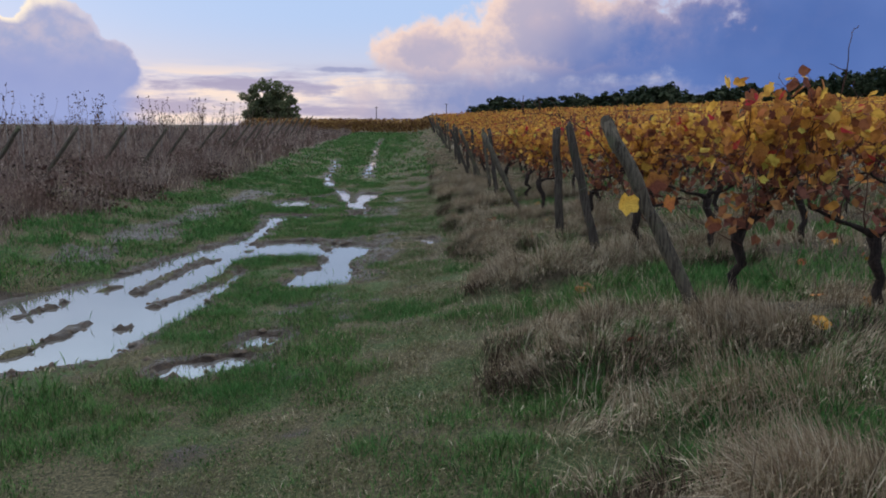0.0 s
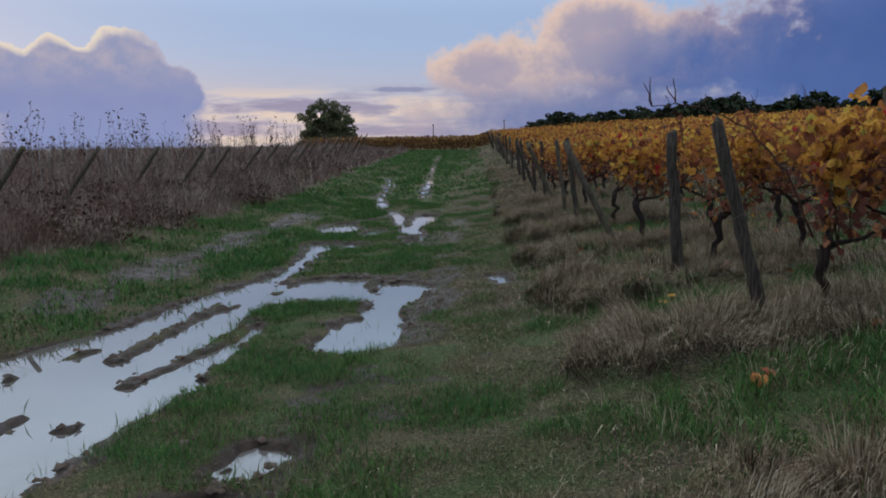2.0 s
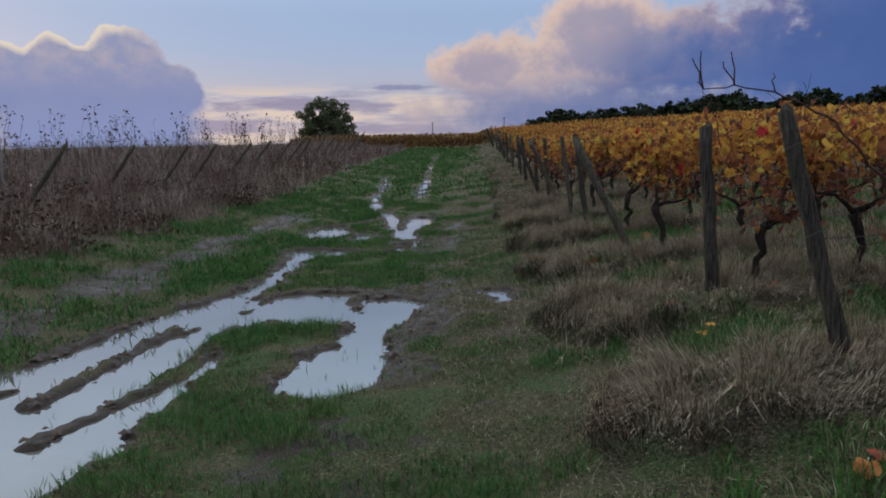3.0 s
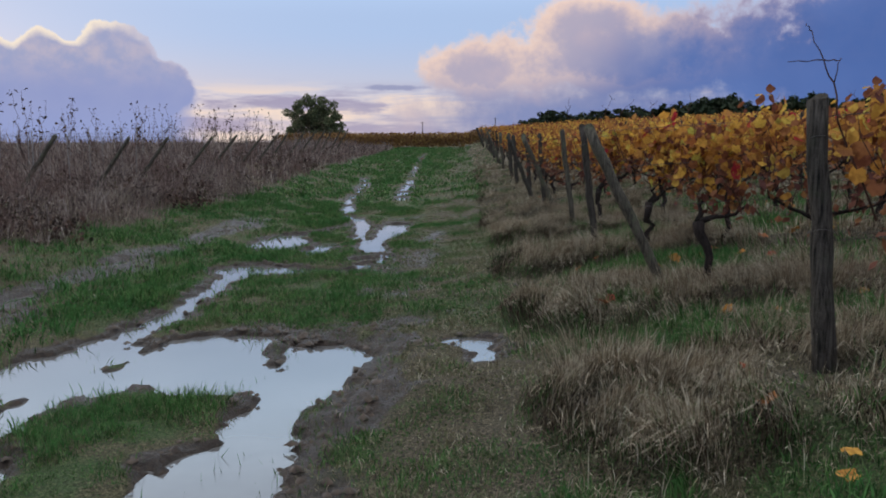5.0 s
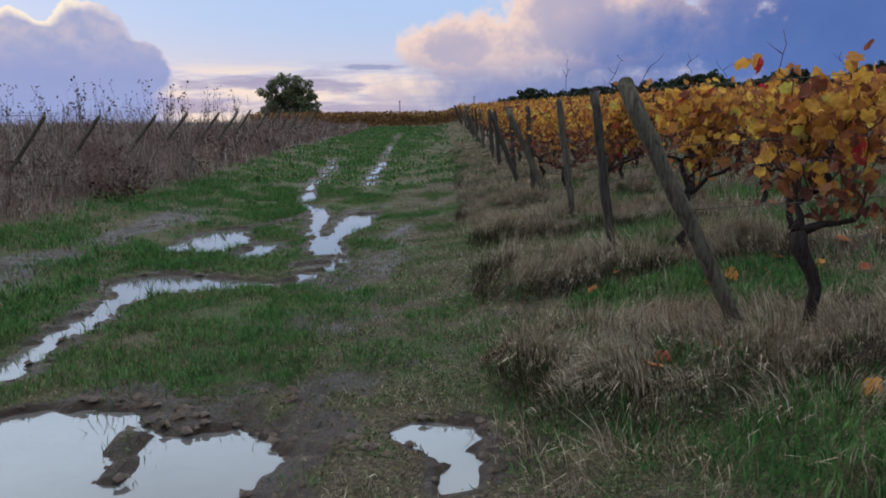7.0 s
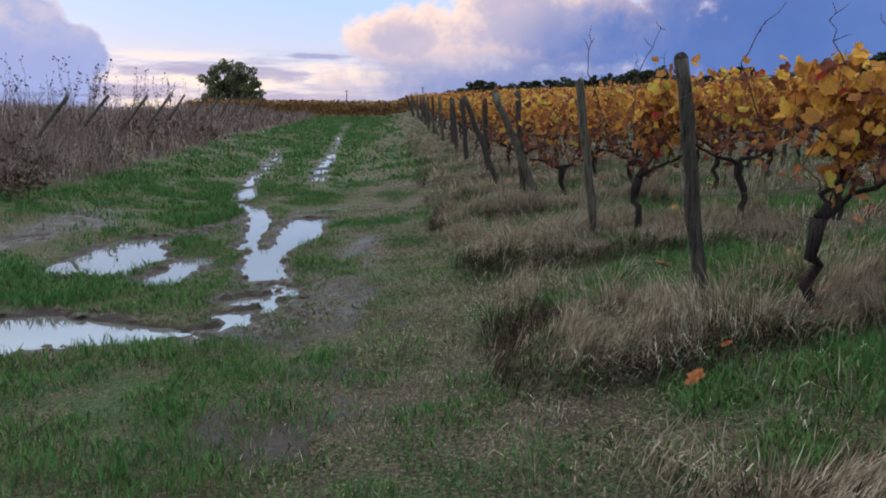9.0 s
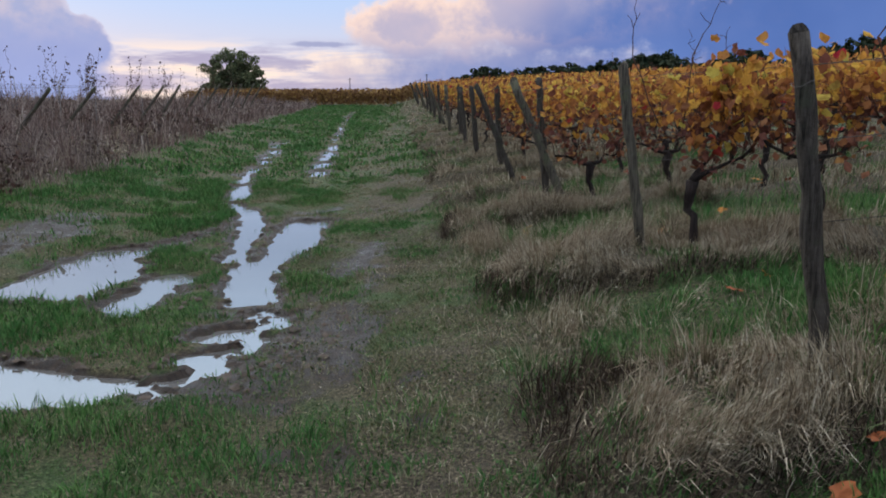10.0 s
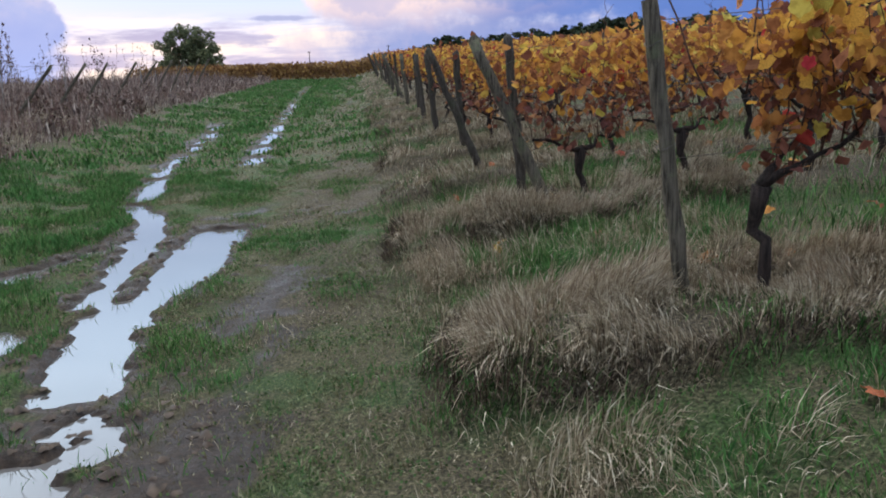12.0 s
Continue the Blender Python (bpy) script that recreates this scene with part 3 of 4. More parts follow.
def turn_matrices(ry, rx, rz):
    """Rotations Rz Rx Ry for arrays of angles."""
    cz, sz, cx, sx, cy, sy = np.cos(rz), np.sin(rz), np.cos(rx), np.sin(rx), np.cos(ry), np.sin(ry)
    o, l = np.zeros_like(cz), np.ones_like(cz)
    Z = np.stack([np.stack([cz, -sz, o], -1), np.stack([sz, cz, o], -1), np.stack([o, o, l], -1)], -2)
    X = np.stack([np.stack([l, o, o], -1), np.stack([o, cx, -sx], -1), np.stack([o, sx, cx], -1)], -2)
    Y = np.stack([np.stack([cy, o, sy], -1), np.stack([o, l, o], -1), np.stack([-sy, o, cy], -1)], -2)
    return Z @ X @ Y


def leaf_cloud(name, rng, at, size, mat, simple=False):
    """One mesh of many vine leaves at the given points."""
    at = np.asarray(at, float)
    k = len(at)
    R = turn_matrices(rng.normal(0, 0.5, k), rng.normal(-1.9, 0.6, k), rng.uniform(0, 6.283, k))
    s = np.asarray(size) * rng.uniform(0.6, 1.25, k)
    if simple:
        shapes = np.stack(SIMPLE_LEAVES)[rng.integers(0, len(SIMPLE_LEAVES), k)]
        co = np.einsum("kij,kpj->kpi", R, shapes) * s[:, None, None] + at[:, None, :]
        return mesh_from(name, co.reshape(-1, 3), np.arange(co.shape[0] * co.shape[1]).reshape(k, -1), mat)
    shapes = np.stack(LEAF_SHAPES)[rng.integers(0, len(LEAF_SHAPES), k)]
    co = np.einsum("kij,kpj->kpi", R, shapes) * s[:, None, None] + at[:, None, :]
    p = shapes.shape[1]
    f = LEAF_FACES[None] + (np.arange(k) * p)[:, None, None]
    return mesh_from(name, co.reshape(-1, 3), f.reshape(-1, 3), mat)


def card_cloud(name, rng, at, size, mat):
    """One mesh of many small pointed leaves or sprays (kites)."""
    at = np.asarray(at, float)
    k = len(at)
    R = turn_matrices(rng.uniform(-1.2, 1.2, k), rng.uniform(-1.4, 1.4, k), rng.uniform(0, 6.283, k))
    s = np.asarray(size) * rng.uniform(0.6, 1.4, k)
    shape = np.array([(0, -0.5, 0), (0.36, 0.02, 0.06), (0.05, 0.5, 0), (-0.34, -0.05, 0.08)])
    co = np.einsum("kij,pj->kpi", R, shape) * s[:, None, None] + at[:, None, :]
    return mesh_from(name, co.reshape(-1, 3), np.arange(k * 4).reshape(-1, 4), mat)


def blades(name, rng, x, y, height, width, lean, mat, z=None, flow=None):
    """One mesh of grass blades: each a bent kite rooted in the ground."""
    k = len(x)
    z = land(x, y) if z is None else z
    a = rng.uniform(0, 6.283, k)
    way = rng.uniform(0, 6.283, k) if flow is None else flow + 1.3 * vnoise(x, y, 0.45, 93) + 0.7 * vnoise(x, y, 0.18, 94) + rng.normal(0, 0.35, k)
    h = height * rng.uniform(0.5, 1.25, k) * np.clip(0.9 + 0.75 * vnoise(x, y, 0.22, 91) + 0.35 * vnoise(x, y, 0.6, 92), 0.25, 1.8)
    w = width * rng.uniform(0.7, 1.3, k)
    l = lean * rng.uniform(0.2, 1.6, k)
    root = np.stack([x, y, z - 0.01], -1)
    out = np.stack([np.cos(way), np.sin(way), np.zeros(k)], -1)
    side = np.stack([np.cos(a), np.sin(a), np.zeros(k)], -1) * (w / 2)[:, None]
    mid = root + out * (h * np.sin(l * 0.5) * 0.5)[:, None]
    mid[:, 2] += h * np.cos(l * 0.5) * 0.52
    tip = mid + out * (h * np.sin(l) * 0.55)[:, None]
    tip[:, 2] += h * np.cos(l) * 0.5
    co = np.stack([root, mid + side, tip, mid - side], 1).reshape(-1, 3)
    return mesh_from(name, co, np.arange(k * 4).reshape(-1, 4), mat)


# ---- posts and vine rows ----


def make_post(rng, base, top, r, mat, label, name="vine_post"):
    """A rough round post from its foot in the ground to its weathered top, with two turns of wire."""
    base, top = Vector(base), Vector(top)
    ob = thing(name, label, "post", base, "end posts of the vine rows")
    d = top - base
    t = Tubes()
    n = 9
    pts = [d * (i / n) + Vector((rng.gauss(0, 0.006), rng.gauss(0, 0.006), 0)) for i in range(n + 1)]
    pts[0] = -d.normalized() * 0.25
    radii = [r * (1.02 - 0.06 * i / n) * rng.uniform(0.92, 1.08) for i in range(n + 1)]
    t.add(pts + [d + d.normalized() * 0.003], radii + [radii[-1] * 0.97], 12, 0.07, rng)
    shaft = part("shaft", t.mesh("shaft", mat), ob)
    for h in (0.52, 0.86):
        w = Tubes()
        c = d * h
        q = d.to_track_quat("Z", "Y")
        ring = [c + q @ Vector((math.cos(a) * r * 1.08, math.sin(a) * r * 1.08, 0.01 * math.sin(a * 2))) for a in [2 * math.pi * k / 12 for k in range(13)]]
        w.add(ring, [0.0022] * 13, 4, cap=False)
        part("wire_tie", w.mesh("wire_tie", M_WIRE), shaft, "thin rusty wire wrapped round the post")
    return ob


def gl(x, y):
    return float(land(np.array([x]), np.array([y]))[0])


_rng = random.Random(5)
# foot x, top x, lean along the track, radius, dark wood
ENDS = [(1.95, 1.8, 0.05, 0.055, 0), (1.94, 1.30, 0.16, 0.048, 0), (1.97, 1.64, 0.16, 0.048, 1), (2.05, 1.99, 0.12, 0.060, 1), (1.87, 1.20, 0.05, 0.046, 0), (1.75, 1.55, 0.03, 0.043, 1), (1.87, 1.67, 0.03, 0.042, 0), (1.95, 1.30, 0.0, 0.052, 0)]
TOPS = [1.55, 1.57, 1.57, 1.54, 1.46, 1.54, 1.56, 1.53]
for _k, _y in enumerate(ROWS_Y):
    if _k < len(ENDS):
        _x0, _x1, _dy, _r, _dark = ENDS[_k]
    else:
        _x0 = 1.85 + _rng.uniform(-0.1, 0.1)
        _x1, _dy, _r, _dark = _x0 - _rng.choice([0.08, 0.15, 0.25, 0.6]), _rng.uniform(-0.1, 0.1), _rng.uniform(0.045, 0.062), _rng.randrange(2)
    _z = gl(_x0, _y)
    _lean = "leaning" if _x0 - _x1 > 0.45 else "upright"
    make_post(_rng, (_x0, _y, _z), (_x1, _y + _dy, (TOPS[_k] if _k < len(TOPS) else 1.55) + float(rise(_y))), _r, M_POST_DARK if _dark else M_POST,
              "%s weathered %s wooden post at the end of a vine row" % (_lean, "dark" if _dark else "grey"))

# a second post set beside the leaning one
for _x0, _x1, _y in ((1.78, 1.66, 23.9),):
    make_post(_rng, (_x0, _y, gl(_x0, _y)), (_x1, _y + 0.03, 1.55), 0.045, M_POST_DARK, "upright weathered dark wooden post beside a leaning one")

CANOPY = 1.42


def make_vine(seed, single_leaves=False, kind="grapevine"):
    """A gnarled vine, about a metre of its row: trunk, two arms, canes, shoots and autumn leaves. Its row runs along x."""
    rng, nr = random.Random(seed), np.random.default_rng(seed)
    ob = thing(kind, "gnarled old grapevine with yellow and orange autumn leaves", "vine", group="grapevines in rows")
    t = Tubes()
    head = Vector((rng.uniform(-0.08, 0.12), rng.uniform(-0.06, 0.06), rng.uniform(0.46, 0.60)))
    pts = wander(rng, (0, 0, -0.08), head, 6, 0.05)
    t.add(pts, [0.044, 0.036, 0.032, 0.031, 0.034, 0.042, 0.052], 9, 0.2, rng)
    part("trunk", t.mesh("trunk", M_VINE), ob)
    tips = []
    for s in ((0.35, 1) if single_leaves else (-1, 1)):
        t = Tubes()
        end = head + Vector((s * rng.uniform(0.35, 0.6), rng.uniform(-0.08, 0.08), rng.uniform(0.10, 0.36)))
        path = wander(rng, head, end, 5, 0.05)
        t.add(path, [0.034, 0.022, 0.016, 0.014, 0.012, 0.014], 7, 0.15, rng)
        part("arm", t.mesh("arm", M_VINE), ob)
        tips += path[1:]
    spots, low, canes = [], [], []
    for j in range(12):
        a = tips[rng.randrange(len(tips))]
        top = Vector((a.x + rng.gauss(0, 0.16), a.y + rng.gauss(0, 0.10), rng.uniform(1.05, CANOPY + 0.08)))
        t = Tubes()
        path = wander(rng, a, top, 6, 0.05)
        bare = j < (3 if single_leaves else 1)
        if bare:
            up = rng.uniform(0.22, 0.45)
            tip = top + Vector((rng.gauss(0, 0.14), rng.gauss(0, 0.08), up))
            path += wander(rng, top, tip, 6, 0.03)[1:]
            for f in (8, 10):
                t.add(wander(rng, path[f], path[f] + Vector((rng.choice([-1, 1]) * rng.uniform(0.05, 0.13), rng.gauss(0, 0.05), rng.uniform(0.03, 0.1))), 3, 0.015), [0.003, 0.0026, 0.002, 0.0015], 3)
        t.add(path, [0.0062 * (1 - 0.75 * i / len(path)) for i in range(len(path))], 3)
        canes.append((part("cane", t.mesh("cane", M_CANE), ob), path))
        for i, p in enumerate(path[:7]):
            for _ in range(4 if i > 3 else 2):
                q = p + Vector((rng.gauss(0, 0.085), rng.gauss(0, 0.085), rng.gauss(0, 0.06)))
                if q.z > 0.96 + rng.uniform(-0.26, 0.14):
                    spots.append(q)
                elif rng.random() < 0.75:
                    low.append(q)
    # fine tangled side shoots below the leaves
    t = Tubes()
    for _ in range(16):
        a = tips[rng.randrange(len(tips))] + Vector((rng.gauss(0, 0.1), rng.gauss(0, 0.05), rng.uniform(0.0, 0.25)))
        b = a + Vector((rng.gauss(0, 0.22), rng.gauss(0, 0.12), rng.uniform(-0.2, 0.32)))
        t.add(wander(rng, a, b, 4, 0.035), [0.0042, 0.0036, 0.003, 0.0025, 0.0018], 3, cap=False)
        low += [a.lerp(b, rng.random()) + Vector((rng.gauss(0, 0.03), rng.gauss(0, 0.03), rng.gauss(0, 0.03))) for _ in range(5)]
    part("tangle", t.mesh("tangle", M_CANE), ob, "thin reddish-brown tangled twigs", "stuff")
    # a trailing bent cane
    t = Tubes()
    a = tips[-1]
    t.add(wander(rng, a, a + Vector((rng.uniform(-0.5, 0.5), rng.uniform(-0.2, 0.2), -0.12)), 6, 0.06), [0.008, 0.007, 0.006, 0.006, 0.005, 0.004, 0.003], 5)
    part("cane", t.mesh("cane", M_CANE), ob)
    for _ in range(58):
        spots.append(Vector((rng.uniform(-0.25 if single_leaves else -0.5, 0.5), rng.gauss(0, 0.13), rng.triangular(0.98, CANOPY + 0.07, 1.34))))
    if single_leaves:
        rng.shuffle(spots)
        made = [mesh_from("leaf", s, LEAF_FACES, M_LEAF_ONE) for s in LEAF_SHAPES]
        for q in spots[:46]:
            near = min(canes, key=lambda c: min((p - q).length for p in c[1]))[0]
            lf = part("leaf", made[rng.randrange(len(made))], near)
            s = rng.uniform(0.06, 0.10)
            lf.matrix_local = Matrix.LocRotScale(q, Euler((rng.gauss(-1.9, 0.6), rng.gauss(0, 0.5), rng.uniform(0, 6.28))), (s, s, s))
        spots = spots[46:]
    part("foliage", leaf_cloud("foliage", nr, [tuple(p) for p in spots], 0.078, M_LEAF, not single_leaves), ob, "dense yellow and orange leaves", "stuff")
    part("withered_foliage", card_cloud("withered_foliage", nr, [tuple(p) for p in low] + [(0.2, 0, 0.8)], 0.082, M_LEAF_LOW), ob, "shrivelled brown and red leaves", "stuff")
    return ob


VARIANTS = [make_vine(100 + k) for k in range(7)]
NEAREST = [make_vine(200 + k, True) for k in range(6)]
_rng = random.Random(9)
_used = set()
for _k, _y in enumerate(ROWS_Y):
    _n = 13 if _y < 27 else (8 if _y < 45 else 4)
    for _j in range(_n):
        _x = 2.33 + _j * 0.96 + _rng.uniform(-0.12, 0.12)
        _yy = _y + _rng.uniform(-0.06, 0.06)
        _m = pose(_x, _yy, gl(_x, _yy), _rng.uniform(-3, 3), _rng.uniform(-3, 3), (_rng.choice([0, 180]) if _j else 0) + _rng.uniform(-8, 8))
        if _j == 0 and 1 <= _k <= 6:
            NEAREST[_k - 1].matrix_basis = _m
            continue
        _v = _rng.randrange(len(VARIANTS))
        if _v not in _used:
            _used.add(_v)
            VARIANTS[_v].matrix_basis = _m
        else:
            copy_thing(VARIANTS[_v], _m)

# long bare canes that stand out of the foliage: vine, then the way of each cane and its side twigs
def bare_cane(vine, rng, path, twigs, r=0.006):
    """A crooked leafless cane along a path in the world, part of a vine."""
    inv = vine.matrix_basis.inverted()
    t = Tubes()
    pts = []
    for a, b in zip(path, path[1:]):
        pts += wander(rng, a, b, 3, 0.012)[:-1]
    pts.append(Vector(path[-1]))
    t.add([inv @ Vector(p) for p in pts], [r * (1 - 0.7 * i / len(pts)) for i in range(len(pts))], 5)
    for i, d in twigs:
        a = Vector(path[i])
        t.add([inv @ p for p in wander(rng, a, a + Vector(d), 4, 0.012)], [r * 0.55, r * 0.5, r * 0.45, r * 0.4, r * 0.3], 4)
    part("cane", t.mesh("cane", M_CANE), vine, "long bare cane with short side twigs")


_cr = random.Random(17)
bare_cane(NEAREST[1], _cr, [(2.30, 8.66, 0.75), (2.10, 8.6, 1.16), (1.99, 8.6, 1.31), (1.83, 8.6, 1.50), (1.68, 8.6, 1.58), (1.51, 8.6, 1.66), (1.30, 8.6, 1.70), (1.14, 8.6, 1.68)],
          [(7, (-0.06, 0.0, 0.16)), (7, (-0.01, 0.02, 0.20)), (6, (-0.06, 0.0, 0.12)), (6, (-0.02, 0.0, 0.17)), (5, (0.0, 0.03, 0.10)), (4, (0.1, 0.05, 0.05))], 0.009)
bare_cane(NEAREST[2], _cr, [(2.3, 11.5, 0.9), (2.11, 11.6, 1.43), (2.08, 11.6, 1.63), (2.02, 11.6, 1.75), (1.95, 11.6, 1.90)], [(3, (-0.19, 0.0, -0.01)), (2, (0.03, 0.0, 0.13)), (3, (0.09, 0.0, 0.0)), (4, (-0.03, 0.0, 0.04))], 0.007)
bare_cane(NEAREST[4], _cr, [(2.1, 17.25, 1.1), (1.94, 17.3, 1.53), (2.03, 17.3, 1.70), (2.19, 17.3, 1.88)], [(2, (0.05, 0.0, 0.06))], 0.005)
bare_cane(NEAREST[5], _cr, [(2.0, 20.35, 1.1), (1.78, 20.4, 1.63), (1.78, 20.4, 1.85), (1.80, 20.4, 2.08)], [(2, (0.05, 0.0, 0.12)), (2, (-0.05, 0.0, 0.10))], 0.006)
bare_cane(NEAREST[5], _cr, [(2.2, 20.35, 1.1), (2.27, 20.4, 1.64), (2.40, 20.4, 1.88), (2.47, 20.4, 2.06)], [(2, (-0.09, 0.0, 0.09)), (3, (-0.05, 0.0, 0.07)), (3, (0.05, 0.0, -0.02))], 0.006)
bare_cane(NEAREST[0], _cr, [(2.7, 5.45, 1.2), (2.88, 5.5, 1.90), (2.90, 5.5, 2.15)], [(1, (-0.12, 0.0, 0.06)), (2, (0.04, 0.0, 0.06))], 0.006)

# big yellow leaves that hang beside the leaning post
bare_cane(NEAREST[0], _cr, [(2.2, 5.4, 0.75), (1.80, 5.32, 0.95), (1.58, 5.28, 1.20), (1.40, 5.28, 1.10)], [], 0.004)
_big = [mesh_from("leaf", p, LEAF_FACES, M_LEAF_ONE) for p in LEAF_SHAPES]
for _x, _z, _s, _rz in ((1.38, 1.06, 0.13, 8), (1.57, 1.20, 0.13, -20), (1.66, 1.06, 0.10, 30), (1.95, 0.92, 0.10, -35)):
    _lf = part("leaf", _big[int(_s * 100) % 4], NEAREST[0], "large bright yellow vine leaf")
    _lf.matrix_local = NEAREST[0].matrix_basis.inverted() @ pose(_x, 5.27, _z, -85, 10, _rz) @ Matrix.Diagonal((_s, _s, _s, 1))

# stretches of each row further up the slope
_nr = np.random.default_rng(4)
for _k, _y in enumerate(ROWS_Y):
    _x0 = 1.9 + 0.96 * (13 if _y < 27 else (8 if _y < 45 else 4))
    _x1 = 75.0
    _c = int((_x1 - _x0) * (48 if _y < 45 else 26))
    _x = _x0 + (_x1 - _x0) * _nr.random(_c) ** 1.25
    _yy = _y + _nr.normal(0, 0.17, _c)
    _zz = land(_x, np.full(_c, _y)) + _nr.triangular(0.70, 1.28, 1.58, _c)
    tagged(new("vine_row", card_cloud("vine_row", _nr, np.stack([_x, _yy, _zz], -1), np.interp(_x, [5, 40], [0.13, 0.28]), M_LEAF)), "long trellised row of vines with orange autumn leaves", "vine row", "rows further up the slope", "stuff")
    t = Tubes()
    for _q in np.arange(_x0, min(_x1, 34.0), 1.03):
        _g = gl(_q, _y)
        t.add([(_q, _y, _g - 0.05), (_q + 0.03, _y + 0.02, _g + 0.35), (_q - 0.03, _y, _g + 0.75)], [0.045, 0.038, 0.03], 5)
    tagged(new("vine_trunks", t.mesh("vine_trunks", M_VINE)), "dark trunks of a far stretch of vine row", "vine row", "rows further up the slope", "stuff")

# trellis wires and the posts between the vines
for _k, _y in enumerate(ROWS_Y[:14]):
    _trellis = thing("trellis", "thin wires strung along a vine row between posts", "trellis", (0, 0, 0), "vine row trellises")
    _xe = ENDS[_k] if _k < len(ENDS) else (1.85, 1.6, 0.0, 0.05, 0)
    for _h in (0.72, 1.08, 1.40):
        t = Tubes()
        _xs = _xe[0] + (_xe[1] - _xe[0]) * _h / 1.5
        _pts = [(_xs, _y + _xe[2] * _h / 1.5, gl(_xe[0], _y) + _h * 0.97)] + [(_q, _y, gl(_q, _y) + _h - 0.01) for _q in (5.0, 9.0, 13.0, 17.0, 21.0)]
        t.add(_pts, [0.0022] * 6, 4)
        part("wire", t.mesh("wire", M_WIRE), _trellis)
    for _q in (6.8, 12.0, 17.2):
        make_post(_rng, (_q, _y + 0.03, gl(_q, _y)), (_q + _rng.uniform(-0.1, 0.1), _y, gl(_q, _y) + 1.55), 0.04, M_POST_DARK, "slim dark wooden post within a vine row", "trellis_post")

# ---- the old vineyard on the other side ----
_rng, _nr = random.Random(21), np.random.default_rng(21)
LEFT_Y = [17.1 + 3.25 * k for k in range(-3, 16)]
for _y in LEFT_Y:
    _x = -9.0 + _rng.uniform(-0.15, 0.15)
    _dx = _rng.uniform(0.85, 1.2)
    make_post(_rng, (_x, _y, gl(_x, _y)), (_x + _dx, _y + _rng.uniform(-0.1, 0.1), 1.54 + float(rise(_y))), 0.048, M_POST, "slanting grey wooden anchor post in tall dry weeds", "anchor_post")


def make_young_vine(seed):
    """A pale thin stake with a wiry vine that still holds a few dark leaves."""
    rng, nr = random.Random(seed), np.random.default_rng(seed)
    ob = thing("staked_vine", "pale stake with a straggling vine and few dark leaves", "vine", group="staked vines in the overgrown vineyard")
    h = rng.uniform(1.45, 1.75)
    t = Tubes()
    t.add([(0, 0, -0.1), (0.01, 0, h * 0.5), (rng.uniform(-0.03, 0.03), 0, h)], [0.011, 0.010, 0.009], 6)
    part("stake", t.mesh("stake", M_STAKE), ob)
    spots = []
    for _ in range(rng.choice([1, 2, 4])):
        t = Tubes()
        a = Vector((rng.uniform(-0.3, 0.3), rng.uniform(-0.1, 0.1), rng.uniform(0.7, 1.2)))
        b = a + Vector((rng.uniform(-0.35, 0.35), rng.uniform(-0.3, 0.3), rng.uniform(0.5, 1.35)))
        path = wander(rng, a, b, 7, 0.06)
        t.add(path, [0.008, 0.007, 0.006, 0.006, 0.005, 0.004, 0.004, 0.003], 4)
        part("shoot", t.mesh("shoot", M_CANE), ob)
        for p in path[2:]:
            for _ in range(rng.choice([1, 1, 2])):
                spots.append(tuple(p + Vector((rng.gauss(0, 0.05), rng.gauss(0, 0.05), rng.gauss(0, 0.05)))))
    part("leaves", card_cloud("leaves", nr, spots, 0.10, M_SHOOT_LEAF), ob, "few dark hanging leaves", "stuff")
    return ob


_young = [make_young_vine(300 + k) for k in range(6)]
_used = set()
for _y in LEFT_Y:
    for _j in range(8):
        if _rng.random() < 0.25:
            continue
        _x = -9.3 - _j * 1.15 + _rng.uniform(-0.3, 0.3)
        _m = pose(_x, _y + _rng.uniform(-0.2, 0.2), gl(_x, _y), _rng.uniform(-2, 2), _rng.uniform(-2, 2), _rng.uniform(0, 360))
        _v = _rng.randrange(6)
        if _v in _used:
            copy_thing(_young[_v], _m)
        else:
            _used.add(_v)
            _young[_v].matrix_basis = _m
    if _y < 45:
        _tr = thing("trellis", "thin wires strung through an overgrown vine row", "trellis", (0, 0, 0), "trellises of the overgrown vineyard")
        for _h in (0.9, 1.35):
            t = Tubes()
            t.add([(-8.1, _y, 1.55 + float(rise(_y)))] + [(-9.6 - 4.0 * _q, _y, gl(-9.6 - 4.0 * _q, _y) + _h) for _q in range(4)], [0.003] * 5, 4)
            part("wire", t.mesh("wire", M_WIRE), _tr)

# ---- distance ----


